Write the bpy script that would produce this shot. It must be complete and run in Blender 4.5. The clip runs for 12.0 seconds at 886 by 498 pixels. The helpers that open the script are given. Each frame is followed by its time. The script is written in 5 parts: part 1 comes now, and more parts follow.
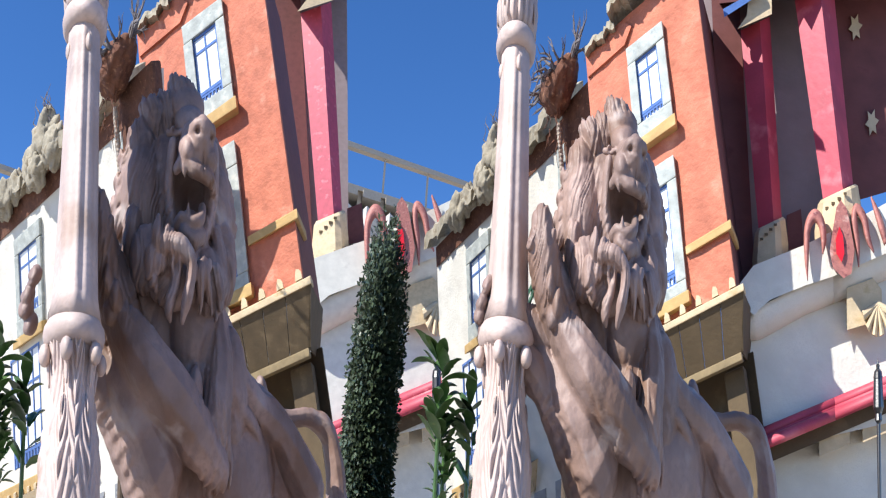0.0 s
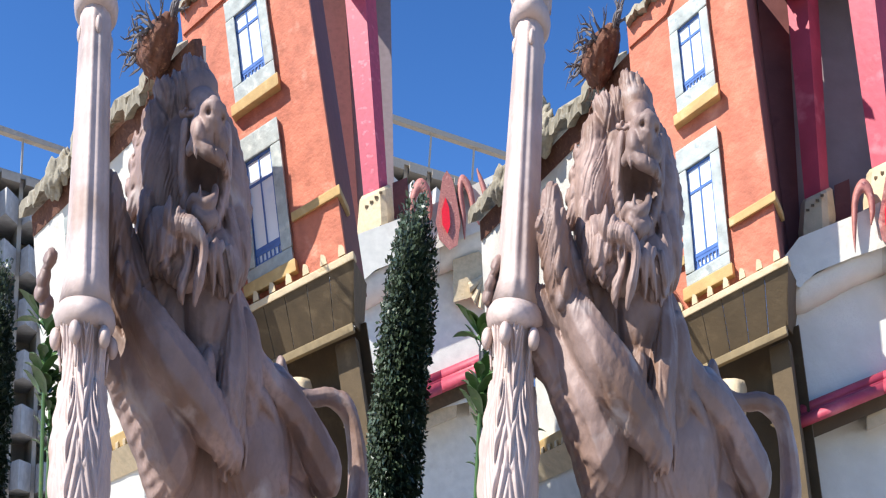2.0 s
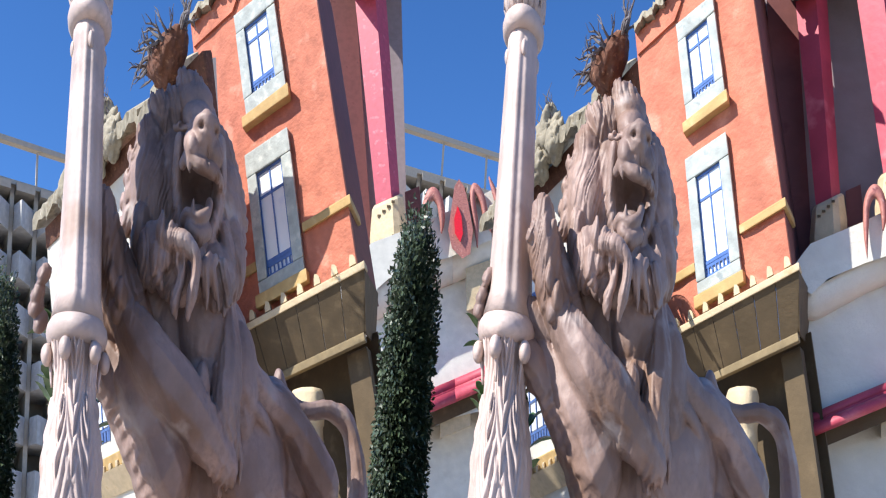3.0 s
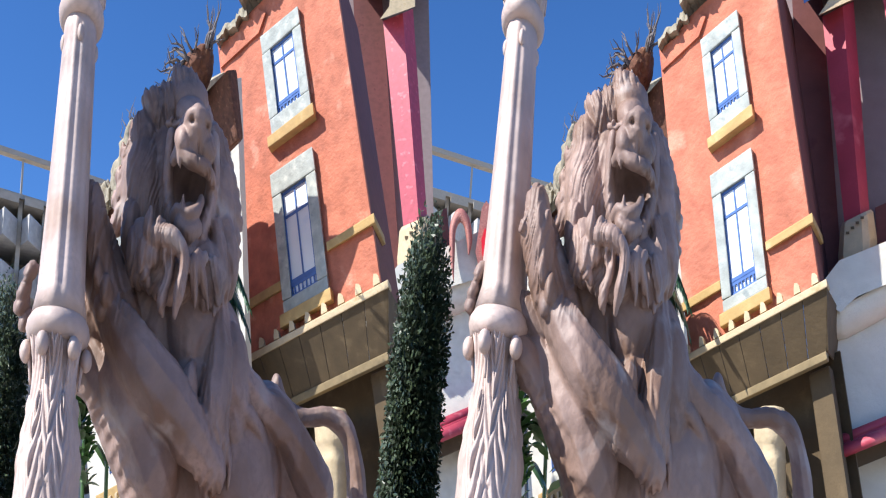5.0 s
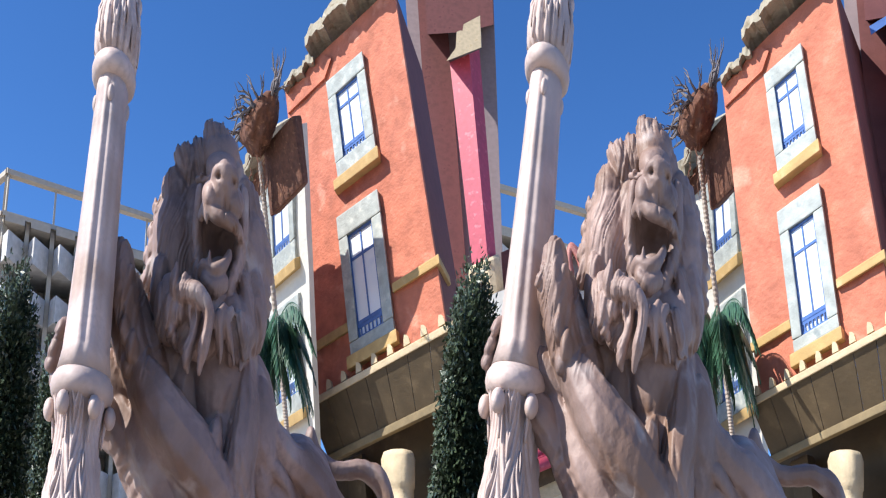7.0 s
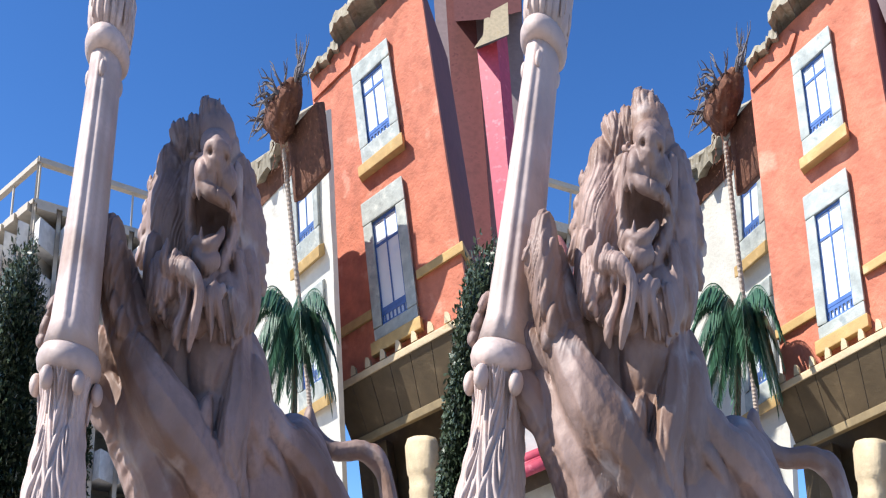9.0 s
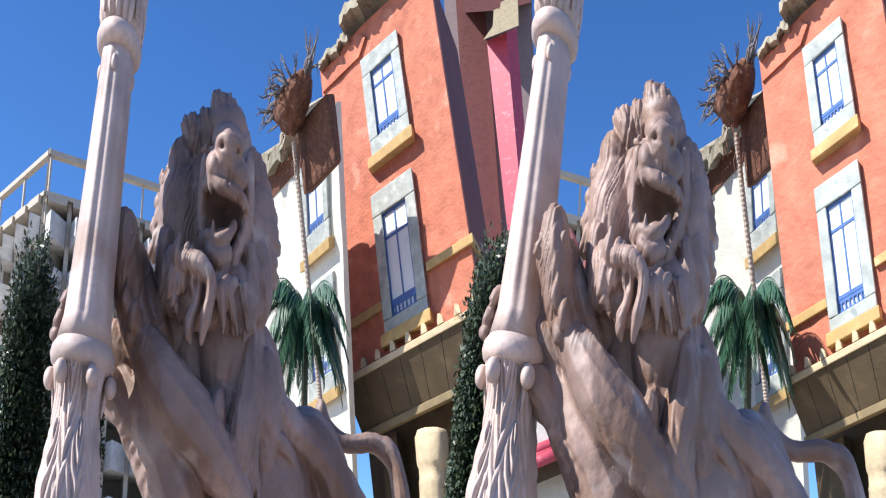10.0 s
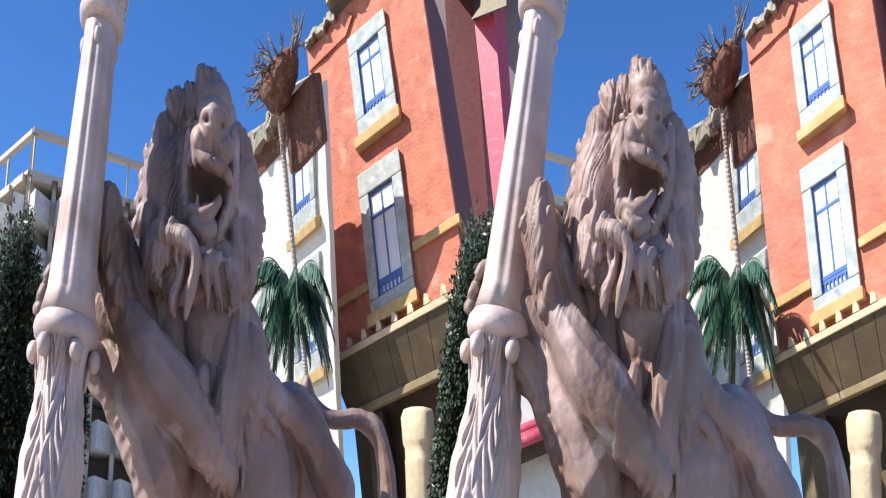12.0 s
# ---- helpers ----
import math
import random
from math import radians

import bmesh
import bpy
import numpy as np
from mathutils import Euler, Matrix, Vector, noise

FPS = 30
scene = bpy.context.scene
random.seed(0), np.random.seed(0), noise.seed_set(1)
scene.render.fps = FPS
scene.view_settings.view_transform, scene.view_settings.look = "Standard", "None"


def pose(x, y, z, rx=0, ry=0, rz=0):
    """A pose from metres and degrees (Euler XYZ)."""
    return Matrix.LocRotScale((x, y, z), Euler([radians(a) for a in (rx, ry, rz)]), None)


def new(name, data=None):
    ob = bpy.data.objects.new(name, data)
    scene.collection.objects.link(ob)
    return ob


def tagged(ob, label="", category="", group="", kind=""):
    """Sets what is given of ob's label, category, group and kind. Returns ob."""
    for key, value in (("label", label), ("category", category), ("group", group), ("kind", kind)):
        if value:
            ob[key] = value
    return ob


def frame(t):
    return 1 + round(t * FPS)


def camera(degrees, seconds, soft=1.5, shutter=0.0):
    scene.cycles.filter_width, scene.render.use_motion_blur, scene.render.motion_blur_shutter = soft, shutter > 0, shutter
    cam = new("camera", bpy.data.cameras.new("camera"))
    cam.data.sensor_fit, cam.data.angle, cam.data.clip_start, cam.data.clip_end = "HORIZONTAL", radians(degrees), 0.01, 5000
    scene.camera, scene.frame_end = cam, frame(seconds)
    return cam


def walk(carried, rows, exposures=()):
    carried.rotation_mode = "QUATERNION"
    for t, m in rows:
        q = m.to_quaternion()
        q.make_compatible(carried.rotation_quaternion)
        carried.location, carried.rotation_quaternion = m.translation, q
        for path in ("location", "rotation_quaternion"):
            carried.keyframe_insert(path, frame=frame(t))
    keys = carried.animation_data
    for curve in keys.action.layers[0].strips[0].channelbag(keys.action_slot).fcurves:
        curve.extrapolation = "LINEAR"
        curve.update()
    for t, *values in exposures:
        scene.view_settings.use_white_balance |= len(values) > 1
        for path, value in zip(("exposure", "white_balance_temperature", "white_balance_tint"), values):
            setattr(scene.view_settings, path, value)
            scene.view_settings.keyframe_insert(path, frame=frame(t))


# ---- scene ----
cam = camera(48.17, 12.0, soft=1.2)
walk(cam, [
    (0, pose(-0.0264, -0.2498, 1.6438, 111.414, -0.886, -1.929)),
    (0.5, pose(-0.0047, -0.2438, 1.6469, 110.997, -1.031, -1.006)),
    (1, pose(0.0365, -0.2328, 1.6579, 110.363, -1.122, -0.249)),
    (1.5, pose(0.0682, -0.2235, 1.6714, 109.968, -1.305, 0.233)),
    (2, pose(0.1124, -0.2092, 1.6879, 109.830, -1.347, 0.823)),
    (2.5, pose(0.1550, -0.1999, 1.7040, 109.916, -1.186, 1.295)),
    (3, pose(0.1901, -0.1918, 1.7108, 110.297, -1.182, 1.722)),
    (5, pose(0.3138, -0.0244, 1.6676, 111.572, -1.808, 3.265)),
    (5.5, pose(0.3609, -0.0012, 1.6851, 112.202, -1.881, 4.323)),
    (6, pose(0.4287, 0.0057, 1.7310, 112.927, -2.062, 5.643)),
    (6.5, pose(0.4630, 0.0060, 1.7450, 113.674, -2.391, 6.787)),
    (8.5, pose(0.5858, 0.0989, 1.7339, 113.356, -3.273, 8.133)),
    (9, pose(0.6125, 0.1161, 1.7363, 112.884, -3.407, 8.846)),
    (9.5, pose(0.6134, 0.1169, 1.7406, 112.550, -3.524, 9.405)),
    (10, pose(0.6068, 0.1075, 1.7396, 112.374, -3.588, 9.368)),
    (10.5, pose(0.6044, 0.1057, 1.7346, 112.237, -3.548, 9.037)),
    (11, pose(0.6025, 0.1063, 1.7277, 111.953, -3.602, 8.846)),
    (11.5, pose(0.6041, 0.1114, 1.7248, 111.632, -3.572, 8.725)),
    (12, pose(0.6107, 0.1200, 1.7223, 111.312, -3.482, 8.584)),
], exposures=[(0, 0.70), (3, 0.76), (6, 0.72), (9, 0.74), (12, 0.79)])

# ---- light ----
SUN = Vector((-0.60, -0.42, 0.68)).normalized()
world = bpy.data.worlds.new("sky")
scene.world = world
world.use_nodes = True
wn = world.node_tree
sky = wn.nodes.new("ShaderNodeTexSky")
sky.sky_type, sky.sun_disc = "NISHITA", False
sky.sun_elevation = math.asin(SUN.z)
sky.sun_rotation = math.atan2(SUN.x, SUN.y)
sky.altitude, sky.air_density, sky.dust_density, sky.ozone_density = 1500, 1.0, 0.0, 4.0
tone = wn.nodes.new("ShaderNodeHueSaturation")
tone.inputs["Saturation"].default_value = 1.18
clear = wn.nodes.new("ShaderNodeMix")
clear.data_type, clear.blend_type = "RGBA", "MULTIPLY"
clear.inputs[0].default_value, clear.inputs[7].default_value = 1.0, (0.96, 1.02, 1.20, 1)
wn.links.new(sky.outputs[0], tone.inputs["Color"])
wn.links.new(tone.outputs[0], clear.inputs[6])
wn.links.new(clear.outputs[2], wn.nodes["Background"].inputs[0])
wn.nodes["Background"].inputs[1].default_value = 0.108
sun = new("sun", bpy.data.lights.new("sun", "SUN"))
sun.data.energy, sun.data.angle, sun.data.color = 5.0, radians(0.5), (1.0, 0.965, 0.91)
sun.rotation_euler = SUN.to_track_quat("Z", "Y").to_euler()

# The place stands twice, in two neighbouring bays: everything is modelled
# upright in one set of metres and then laid into the western and the eastern bay
# by an affine map of its own.
BAYS = {
    "lion_statue statue_plinth":
        (Matrix(((0.5342, -0.2950, -0.0566, 0.3706), (-0.0228, 1.1065, -0.1680, 0.0643), (-0.0045, 0.0768, 0.9978, -0.0133), (0, 0, 0, 1))),
         Matrix(((0.3948, 0.1411, 0.0374, 0.1714), (-0.1053, 0.8684, -0.0823, 0.0991), (-0.0308, 0.0584, 0.8258, 0.3306), (0, 0, 0, 1)))),
    "lamp_post":
        (Matrix(((0.5081, -0.2985, -0.0728, 0.4735), (-0.0575, 1.0286, -0.0902, -0.0523), (-0.0162, 0.0599, 0.9561, 0.0954), (0, 0, 0, 1))),
         Matrix(((0.4319, 0.1389, 0.0432, 0.1970), (-0.1075, 1.0750, -0.0073, -0.5768), (-0.0476, 0.1141, 0.9266, -0.0520), (0, 0, 0, 1)))),
    "terracotta_house stone_pillar":
        (Matrix(((0.9245, -0.4227, -0.1530, 0.0222), (-0.0845, 1.6844, -0.1438, 0.6546), (-0.0247, 0.0552, 1.7108, -0.7667), (0, 0, 0, 1))),
         Matrix(((0.4586, 0.1515, 0.0438, 0.2657), (-0.0856, 0.9332, -0.0502, 0.7109), (-0.0283, 0.0377, 0.9554, 0.4437), (0, 0, 0, 1)))),
    "cream_house banana_plant":
        (Matrix(((0.9316, -0.2283, -0.0251, -3.3017), (-0.4067, 1.0737, -0.3902, 9.7095), (-0.1678, -0.1119, 1.3803, 3.2901), (0, 0, 0, 1))),
         Matrix(((0.7603, 0.2278, 0.0525, 0.9176), (-0.4295, 1.2887, -0.3338, 8.6894), (-0.1679, -0.0602, 1.5364, 2.5459), (0, 0, 0, 1)))),
    "columned_wing horn_ornament flame_ornament wall_lantern":
        (Matrix(((2.2424, -1.2792, -0.3468, 1.0871), (1.6312, 4.3249, -0.5098, 4.6463), (0.1737, 0.1519, 4.9532, -5.8392), (0, 0, 0, 1))),
         Matrix(((0.5748, 0.1550, 0.0473, 0.0842), (0.2302, 1.0100, -0.0964, -0.1694), (0.0196, 0.0699, 1.0246, -0.1911), (0, 0, 0, 1)))),
    "root_ball":
        (Matrix(((0.6607, -0.3150, -0.1084, 0.0423), (0.0133, 1.2252, -0.1112, 1.1013), (0.0041, 0.0380, 1.2667, 0.0081), (0, 0, 0, 1))),
         Matrix(((0.5440, 0.1822, 0.0526, 0.2146), (-0.1350, 1.1214, -0.0657, 0.7728), (-0.0495, 0.0489, 1.1429, 0.1182), (0, 0, 0, 1)))),
    "hotel":
        (Matrix(((1.6417, -0.6595, -0.1963, -0.0390), (-0.6549, 2.6756, -0.3152, -2.4201), (0.0529, -0.0375, 2.6932, 3.5553), (0, 0, 0, 1))),
         Matrix(((4.1347, 1.5021, 0.4055, -4.8996), (-3.0028, 8.5204, -0.9504, 7.1363), (-0.1997, -0.0870, 8.9387, 8.3330), (0, 0, 0, 1)))),
    "palm_tree":
        (Matrix(((0.6754, -0.3532, -0.0981, 0.3499), (0.0564, 1.3532, -0.1734, 0.2591), (0.0184, 0.0626, 1.3200, -0.4565), (0, 0, 0, 1))),
         Matrix(((0.5048, 0.1786, 0.0494, 0.0793), (-0.1597, 1.1013, -0.0611, -0.2046), (-0.0549, 0.0650, 1.0718, -0.1420), (0, 0, 0, 1)))),
    "clipped_tree":
        (Matrix(((0.9486, -0.1737, -0.0574, 0.5273), (-0.6967, 0.9085, -0.1716, -0.1518), (0.0049, 0.0474, 1.1395, -0.1241), (0, 0, 0, 1))),
         Matrix(((0.7662, 0.2685, 0.0872, 0.2321), (-1.3114, 0.9415, -0.2353, -0.4616), (-0.1717, 0.0155, 1.3091, -0.5078), (0, 0, 0, 1)))),
}
FACADE = Matrix(((0.8349, -0.2115, -0.4267, 2.7279), (-0.4371, 0.0226, -0.8933, 16.7705), (0.1464, 1.1676, -0.0876, 9.0248), (0, 0, 0, 1)))   # the crooked terracotta front: along, up, out
NEST = Matrix(((0.7888, -0.2176, -0.5798, 2.5229), (-0.6654, -0.3374, -0.7648, 15.5634), (0.1286, 0.9594, -0.4005, 8.3583), (0, 0, 0, 1)))   # the root ball at its corner
POST = Matrix(((1.0000, 0.0000, -0.0334, 0.1157), (0.0000, 1.0000, 0.1723, -0.6159), (0.0000, 0.0000, 1.0578, -0.0725), (0, 0, 0, 1))) @ Matrix.Translation((-1.125, 3.55, 0)) @ Matrix.Diagonal((0.90, 0.90, 1, 1)) @ Matrix.Translation((1.125, -3.55, 0))   # the lamp post, set upright
WHITE = Matrix(((0.7344, -0.0952, -0.5845, 3.2490), (-0.5349, -0.4676, -0.7610, 16.4676), (0.1361, 1.0195, -0.4168, 8.5821), (0, 0, 0, 1)))    # the cream front behind it
WING = Matrix(((1.1072, -0.1058, -0.1941, 2.3354), (-0.2167, -0.3246, -1.0595, 16.0365), (0.0435, 1.0762, -0.3386, 6.8907), (0, 0, 0, 1)))     # the front of the columned wing
LION = Matrix(((0.9455, -0.0234, 0.0410, -0.0408), (0.2013, -0.0039, -0.7392, 3.7708), (0.0552, 1.0818, -0.3054, 2.9592), (0, 0, 0, 1)))     # the statue: right, up, towards the visitor


# ---- materials ----
def material(name, base, rough=0.8, spots=(), bump=0.0, bump_scale=20.0, grain=0.12, scale=3.0, metal=0.0, fine=40.0, island=0.0, stretch=(1, 1, 1), deep=0.02):
    """Base colour with broad stains, fine grain and relief. spots: (colour, threshold, scale) patches."""
    m = bpy.data.materials.new(name)
    m.use_nodes = True
    t = m.node_tree
    b = t.nodes["Principled BSDF"]
    b.inputs["Roughness"].default_value, b.inputs["Metallic"].default_value = rough, metal
    co = t.nodes.new("ShaderNodeTexCoord")
    mp = t.nodes.new("ShaderNodeMapping")
    mp.inputs["Scale"].default_value = stretch
    t.links.new(co.outputs["Object"], mp.inputs[0])

    def nz(s, detail=6.0):
        n = t.nodes.new("ShaderNodeTexNoise")
        n.inputs["Scale"].default_value, n.inputs["Detail"].default_value = s, detail
        t.links.new(mp.outputs[0], n.inputs["Vector"])
        return n.outputs["Fac"]

    def mix(a, bcol, fac, kind="MIX"):
        x = t.nodes.new("ShaderNodeMix")
        x.data_type, x.blend_type = "RGBA", kind
        for sock, val in ((x.inputs[6], a), (x.inputs[7], bcol), (x.inputs[0], fac)):
            if isinstance(val, bpy.types.NodeSocket):
                t.links.new(val, sock)
            else:
                sock.default_value = val
        return x.outputs[2]

    def ramp(fac, lo, hi):
        x = t.nodes.new("ShaderNodeMapRange")
        x.inputs["From Min"].default_value, x.inputs["From Max"].default_value = lo, hi
        t.links.new(fac, x.inputs[0])
        return x.outputs[0]
    dark = [c * (1 - 2.2 * grain) for c in base] + [1]
    lite = [min(1, c * (1 + 1.2 * grain)) for c in base] + [1]
    col = mix(dark, lite, ramp(nz(scale), 0.3, 0.7))
    col = mix(col, [c * (1 - grain) for c in base] + [1], ramp(nz(fine, 3), 0.45, 0.75))
    for colour, level, s in spots:
        col = mix(col, list(colour) + [1], ramp(nz(s), level, level + 0.12))
    if island:
        g = t.nodes.new("ShaderNodeObjectInfo")
        col = mix(col, [c * (1 - island) for c in base] + [1], g.outputs["Random"])
    t.links.new(col, b.inputs["Base Color"])
    if bump:
        bp = t.nodes.new("ShaderNodeBump")
        bp.inputs["Strength"].default_value, bp.inputs["Distance"].default_value = bump, deep
        t.links.new(nz(bump_scale), bp.inputs["Height"])
        t.links.new(bp.outputs[0], b.inputs["Normal"])
    return m


# lion's stone: base darker than the post's, part of the lion's shade included
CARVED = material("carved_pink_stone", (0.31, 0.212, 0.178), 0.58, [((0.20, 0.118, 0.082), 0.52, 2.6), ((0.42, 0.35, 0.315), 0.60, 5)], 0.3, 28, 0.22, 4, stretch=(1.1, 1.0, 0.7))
STONE = material("pink_stone", (0.53, 0.415, 0.365), 0.6, [((0.36, 0.25, 0.19), 0.60, 2.5), ((0.56, 0.50, 0.47), 0.64, 6)], 0.16, 30, 0.14, 4)
TERRACOTTA = material("terracotta_stucco", (0.53, 0.175, 0.105), 0.9, [((0.62, 0.27, 0.18), 0.58, 1.2), ((0.37, 0.105, 0.065), 0.63, 0.9)], 1.0, 8, 0.14, 2, deep=0.032)
CREAM_WALL = material("cream_stucco", (0.68, 0.655, 0.575), 0.9, [((0.58, 0.55, 0.48), 0.62, 1.0)], 0.4, 9, 0.06, 1.5, deep=0.04)
GREY_STONE = material("grey_green_stone", (0.42, 0.45, 0.42), 0.85, [((0.52, 0.53, 0.47), 0.58, 3), ((0.27, 0.31, 0.31), 0.62, 5)], 0.8, 8, 0.14, 3, deep=0.025)
BLUE = material("blue_paint", (0.085, 0.17, 0.42), 0.5, [((0.16, 0.28, 0.58), 0.62, 6)], 0.2, 20, 0.08, 5)
PANE = material("white_pane", (0.80, 0.84, 0.88), 0.12, [((0.70, 0.76, 0.84), 0.6, 1.5)], 0.0, 10, 0.03, 1)
OCHRE = material("ochre_paint", (0.50, 0.33, 0.13), 0.75, [((0.56, 0.40, 0.20), 0.6, 3)], 0.4, 14, 0.09, 3)
RED = material("raspberry_paint", (0.44, 0.052, 0.085), 0.55, [((0.58, 0.14, 0.17), 0.6, 1.6)], 0.35, 6, 0.10, 2)
BUFF = material("buff_stone", (0.58, 0.46, 0.29), 0.85, [((0.46, 0.34, 0.18), 0.62, 3)], 0.6, 14, 0.10, 3)
# tan of the apron rail, toned down for the shade it lies in
RAIL = material("tan_timber", (0.24, 0.18, 0.095), 0.85, [((0.17, 0.125, 0.065), 0.6, 3)], 0.4, 12, 0.12, 3)
# brown darkened further to hold the shade under the house's apron
BROWN = material("brown_board", (0.105, 0.072, 0.036), 0.85, [((0.15, 0.105, 0.055), 0.6, 2)], 0.4, 10, 0.12, 2)
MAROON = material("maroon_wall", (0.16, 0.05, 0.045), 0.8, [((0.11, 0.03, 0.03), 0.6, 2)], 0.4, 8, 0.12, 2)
MAUVE = material("mauve_wall", (0.28, 0.22, 0.22), 0.85, (), 0.3, 8, 0.07, 2)
ROCK = material("roof_rock", (0.36, 0.32, 0.24), 0.95, [((0.22, 0.18, 0.12), 0.55, 3), ((0.5, 0.46, 0.38), 0.63, 5)], 1.0, 6, 0.18, 3)
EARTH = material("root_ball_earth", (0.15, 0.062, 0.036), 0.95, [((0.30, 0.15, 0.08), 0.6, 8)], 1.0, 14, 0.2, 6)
TWIG = material("bleached_twig", (0.17, 0.15, 0.15), 0.9, (), 0.5, 20, 0.15, 8)
ROPE = material("rope_fibre", (0.45, 0.37, 0.30), 0.95, (), 0.8, 40, 0.15, 20)
CONCRETE = material("hotel_concrete", (0.46, 0.41, 0.34), 0.9, (), 0.2, 6, 0.06, 2)
WHITE_PAINT = material("white_paint", (0.80, 0.82, 0.84), 0.5, (), 0.1, 8, 0.03, 2)
BALCONY = material("weathered_white_concrete", (0.58, 0.57, 0.55), 0.85, [((0.48, 0.47, 0.45), 0.6, 0.8)], 0.3, 6, 0.1, 1.5)
LEAF = material("dark_leaf", (0.055, 0.080, 0.040), 0.42, [((0.10, 0.13, 0.07), 0.56, 4)], 0.2, 20, 0.2, 6)
PALM = material("palm_green", (0.040, 0.105, 0.055), 0.40, [((0.07, 0.15, 0.08), 0.6, 6)], 0.2, 20, 0.2, 6)
BANANA = material("broad_leaf", (0.06, 0.13, 0.035), 0.4, [((0.11, 0.16, 0.04), 0.6, 5)], 0.2, 20, 0.15, 6)
BARK = material("bark", (0.10, 0.07, 0.045), 0.95, (), 0.8, 20, 0.2, 8)
BLACK = material("black_iron", (0.02, 0.02, 0.022), 0.35, (), 0.1, 20, 0.1, 5)
MARBLED = material("marbled_red_rock", (0.42, 0.16, 0.13), 0.6, [((0.20, 0.06, 0.06), 0.56, 9), ((0.55, 0.32, 0.26), 0.6, 7)], 0.6, 16, 0.14, 8)
SCARLET = material("scarlet_glass", (0.75, 0.02, 0.03), 0.3, (), 0.2, 10, 0.08, 6)
GLOBE = material("milk_glass", (0.82, 0.82, 0.80), 0.2, (), 0.0, 10, 0.02, 2)
PAVING = material("paving", (0.34, 0.30, 0.26), 0.9, [((0.25, 0.22, 0.2), 0.6, 1)], 0.4, 10, 0.1, 1)
GREY_GRILLE = material("grey_grille", (0.30, 0.31, 0.32), 0.6, (), 0.2, 20, 0.08, 5)


# ---- helpers for meshes ----
def part(name, bm, mat, parent=None, label="", smooth=False, flip=True):
    """One bmesh as one mesh object under a thing or a part."""
    me = bpy.data.meshes.new(name)
    if flip:
        bmesh.ops.recalc_face_normals(bm, faces=bm.faces[:])
    if smooth:
        for f in bm.faces:
            f.smooth = True
    bm.to_mesh(me)
    bm.free()
    me.materials.append(mat)
    ob = new(name, me)
    if parent is not None:
        ob.parent = parent
        if parent.type == "EMPTY":
            ob.matrix_parent_inverse = Matrix.Translation(-Vector(parent.location))
    if label:
        tagged(ob, label)
    return ob


def thing(name, base, label, category, group="", kind=""):
    ob = new(name)
    ob.location = base
    ob.empty_display_size = 0.1
    return tagged(ob, label, category, group, kind)


def box(bm, m, x0, x1, y0, y1, z0, z1, bev=0.0, jitter=0.0):
    """A box between two corners in the frame m."""
    g = bmesh.ops.create_cube(bm, size=1.0)["verts"]
    for v in g:
        v.co = Vector(((x0 + x1) / 2 + v.co.x * (x1 - x0), (y0 + y1) / 2 + v.co.y * (y1 - y0), (z0 + z1) / 2 + v.co.z * (z1 - z0)))
        if jitter:
            v.co += Vector((random.uniform(-1, 1), random.uniform(-1, 1), random.uniform(-1, 1))) * jitter
    if bev:
        es = list({e for v in g for e in v.link_edges})
        g2 = bmesh.ops.bevel(bm, geom=es, offset=bev, segments=2, affect="EDGES", profile=0.6)
        g = list({v for f in g2["faces"] for v in f.verts} | {v for v in g if v.is_valid})
        seen, todo = set(), [g[0]]
        while todo:
            v = todo.pop()
            if v in seen:
                continue
            seen.add(v)
            todo += [e.other_vert(v) for e in v.link_edges]
        g = list(seen)
    for v in g:
        v.co = m @ v.co
    return g


def prism(bm, m, outline, z0, z1):
    """An outline of (x, y) pairs in the frame m, extruded from z0 to z1."""
    lo = [bm.verts.new(m @ Vector((x, y, z0))) for x, y in outline]
    hi = [bm.verts.new(m @ Vector((x, y, z1))) for x, y in outline]
    bm.faces.new(lo)
    bm.faces.new(hi[::-1])
    n = len(lo)
    for i in range(n):
        bm.faces.new((lo[i], lo[(i + 1) % n], hi[(i + 1) % n], hi[i]))


def loft(bm, rings, close=True, caps=True):
    vs = [[bm.verts.new(p) for p in ring] for ring in rings]
    n = len(vs[0])
    for a, b in zip(vs, vs[1:]):
        for i in range(n if close else n - 1):
            bm.faces.new((a[i], a[(i + 1) % n], b[(i + 1) % n], b[i]))
    if caps:
        bm.faces.new(vs[0][::-1])
        bm.faces.new(vs[-1])
    return vs


def tube(bm, pts, radii, n=8):
    """A tapered tube along points."""
    pts = [Vector(p) for p in pts]
    rings = []
    for i, p in enumerate(pts):
        d = (pts[min(i + 1, len(pts) - 1)] - pts[max(i - 1, 0)]).normalized()
        a = d.orthogonal().normalized()
        if i:
            a = (last - d * last.dot(d)).normalized()
        last = a
        b = d.cross(a)
        r = float(radii[i])
        rings.append([p + r * (math.cos(2 * math.pi * k / n) * a + math.sin(2 * math.pi * k / n) * b) for k in range(n)])
    loft(bm, rings)


def smooth_path(pts, step=6):
    """Points and radii (x, y, z, r) joined by a smooth curve."""
    p = [np.array(q, float) for q in pts]
    p = [2 * p[0] - p[1]] + p + [2 * p[-1] - p[-2]]
    out = []
    for i in range(1, len(p) - 2):
        for k in range(step):
            t = k / step
            out.append(0.5 * (2 * p[i] + (p[i + 1] - p[i - 1]) * t + (2 * p[i - 1] - 5 * p[i] + 4 * p[i + 1] - p[i + 2]) * t * t
                              + (3 * p[i] - p[i - 1] - 3 * p[i + 1] + p[i + 2]) * t ** 3))
    out.append(p[-2])
    return out


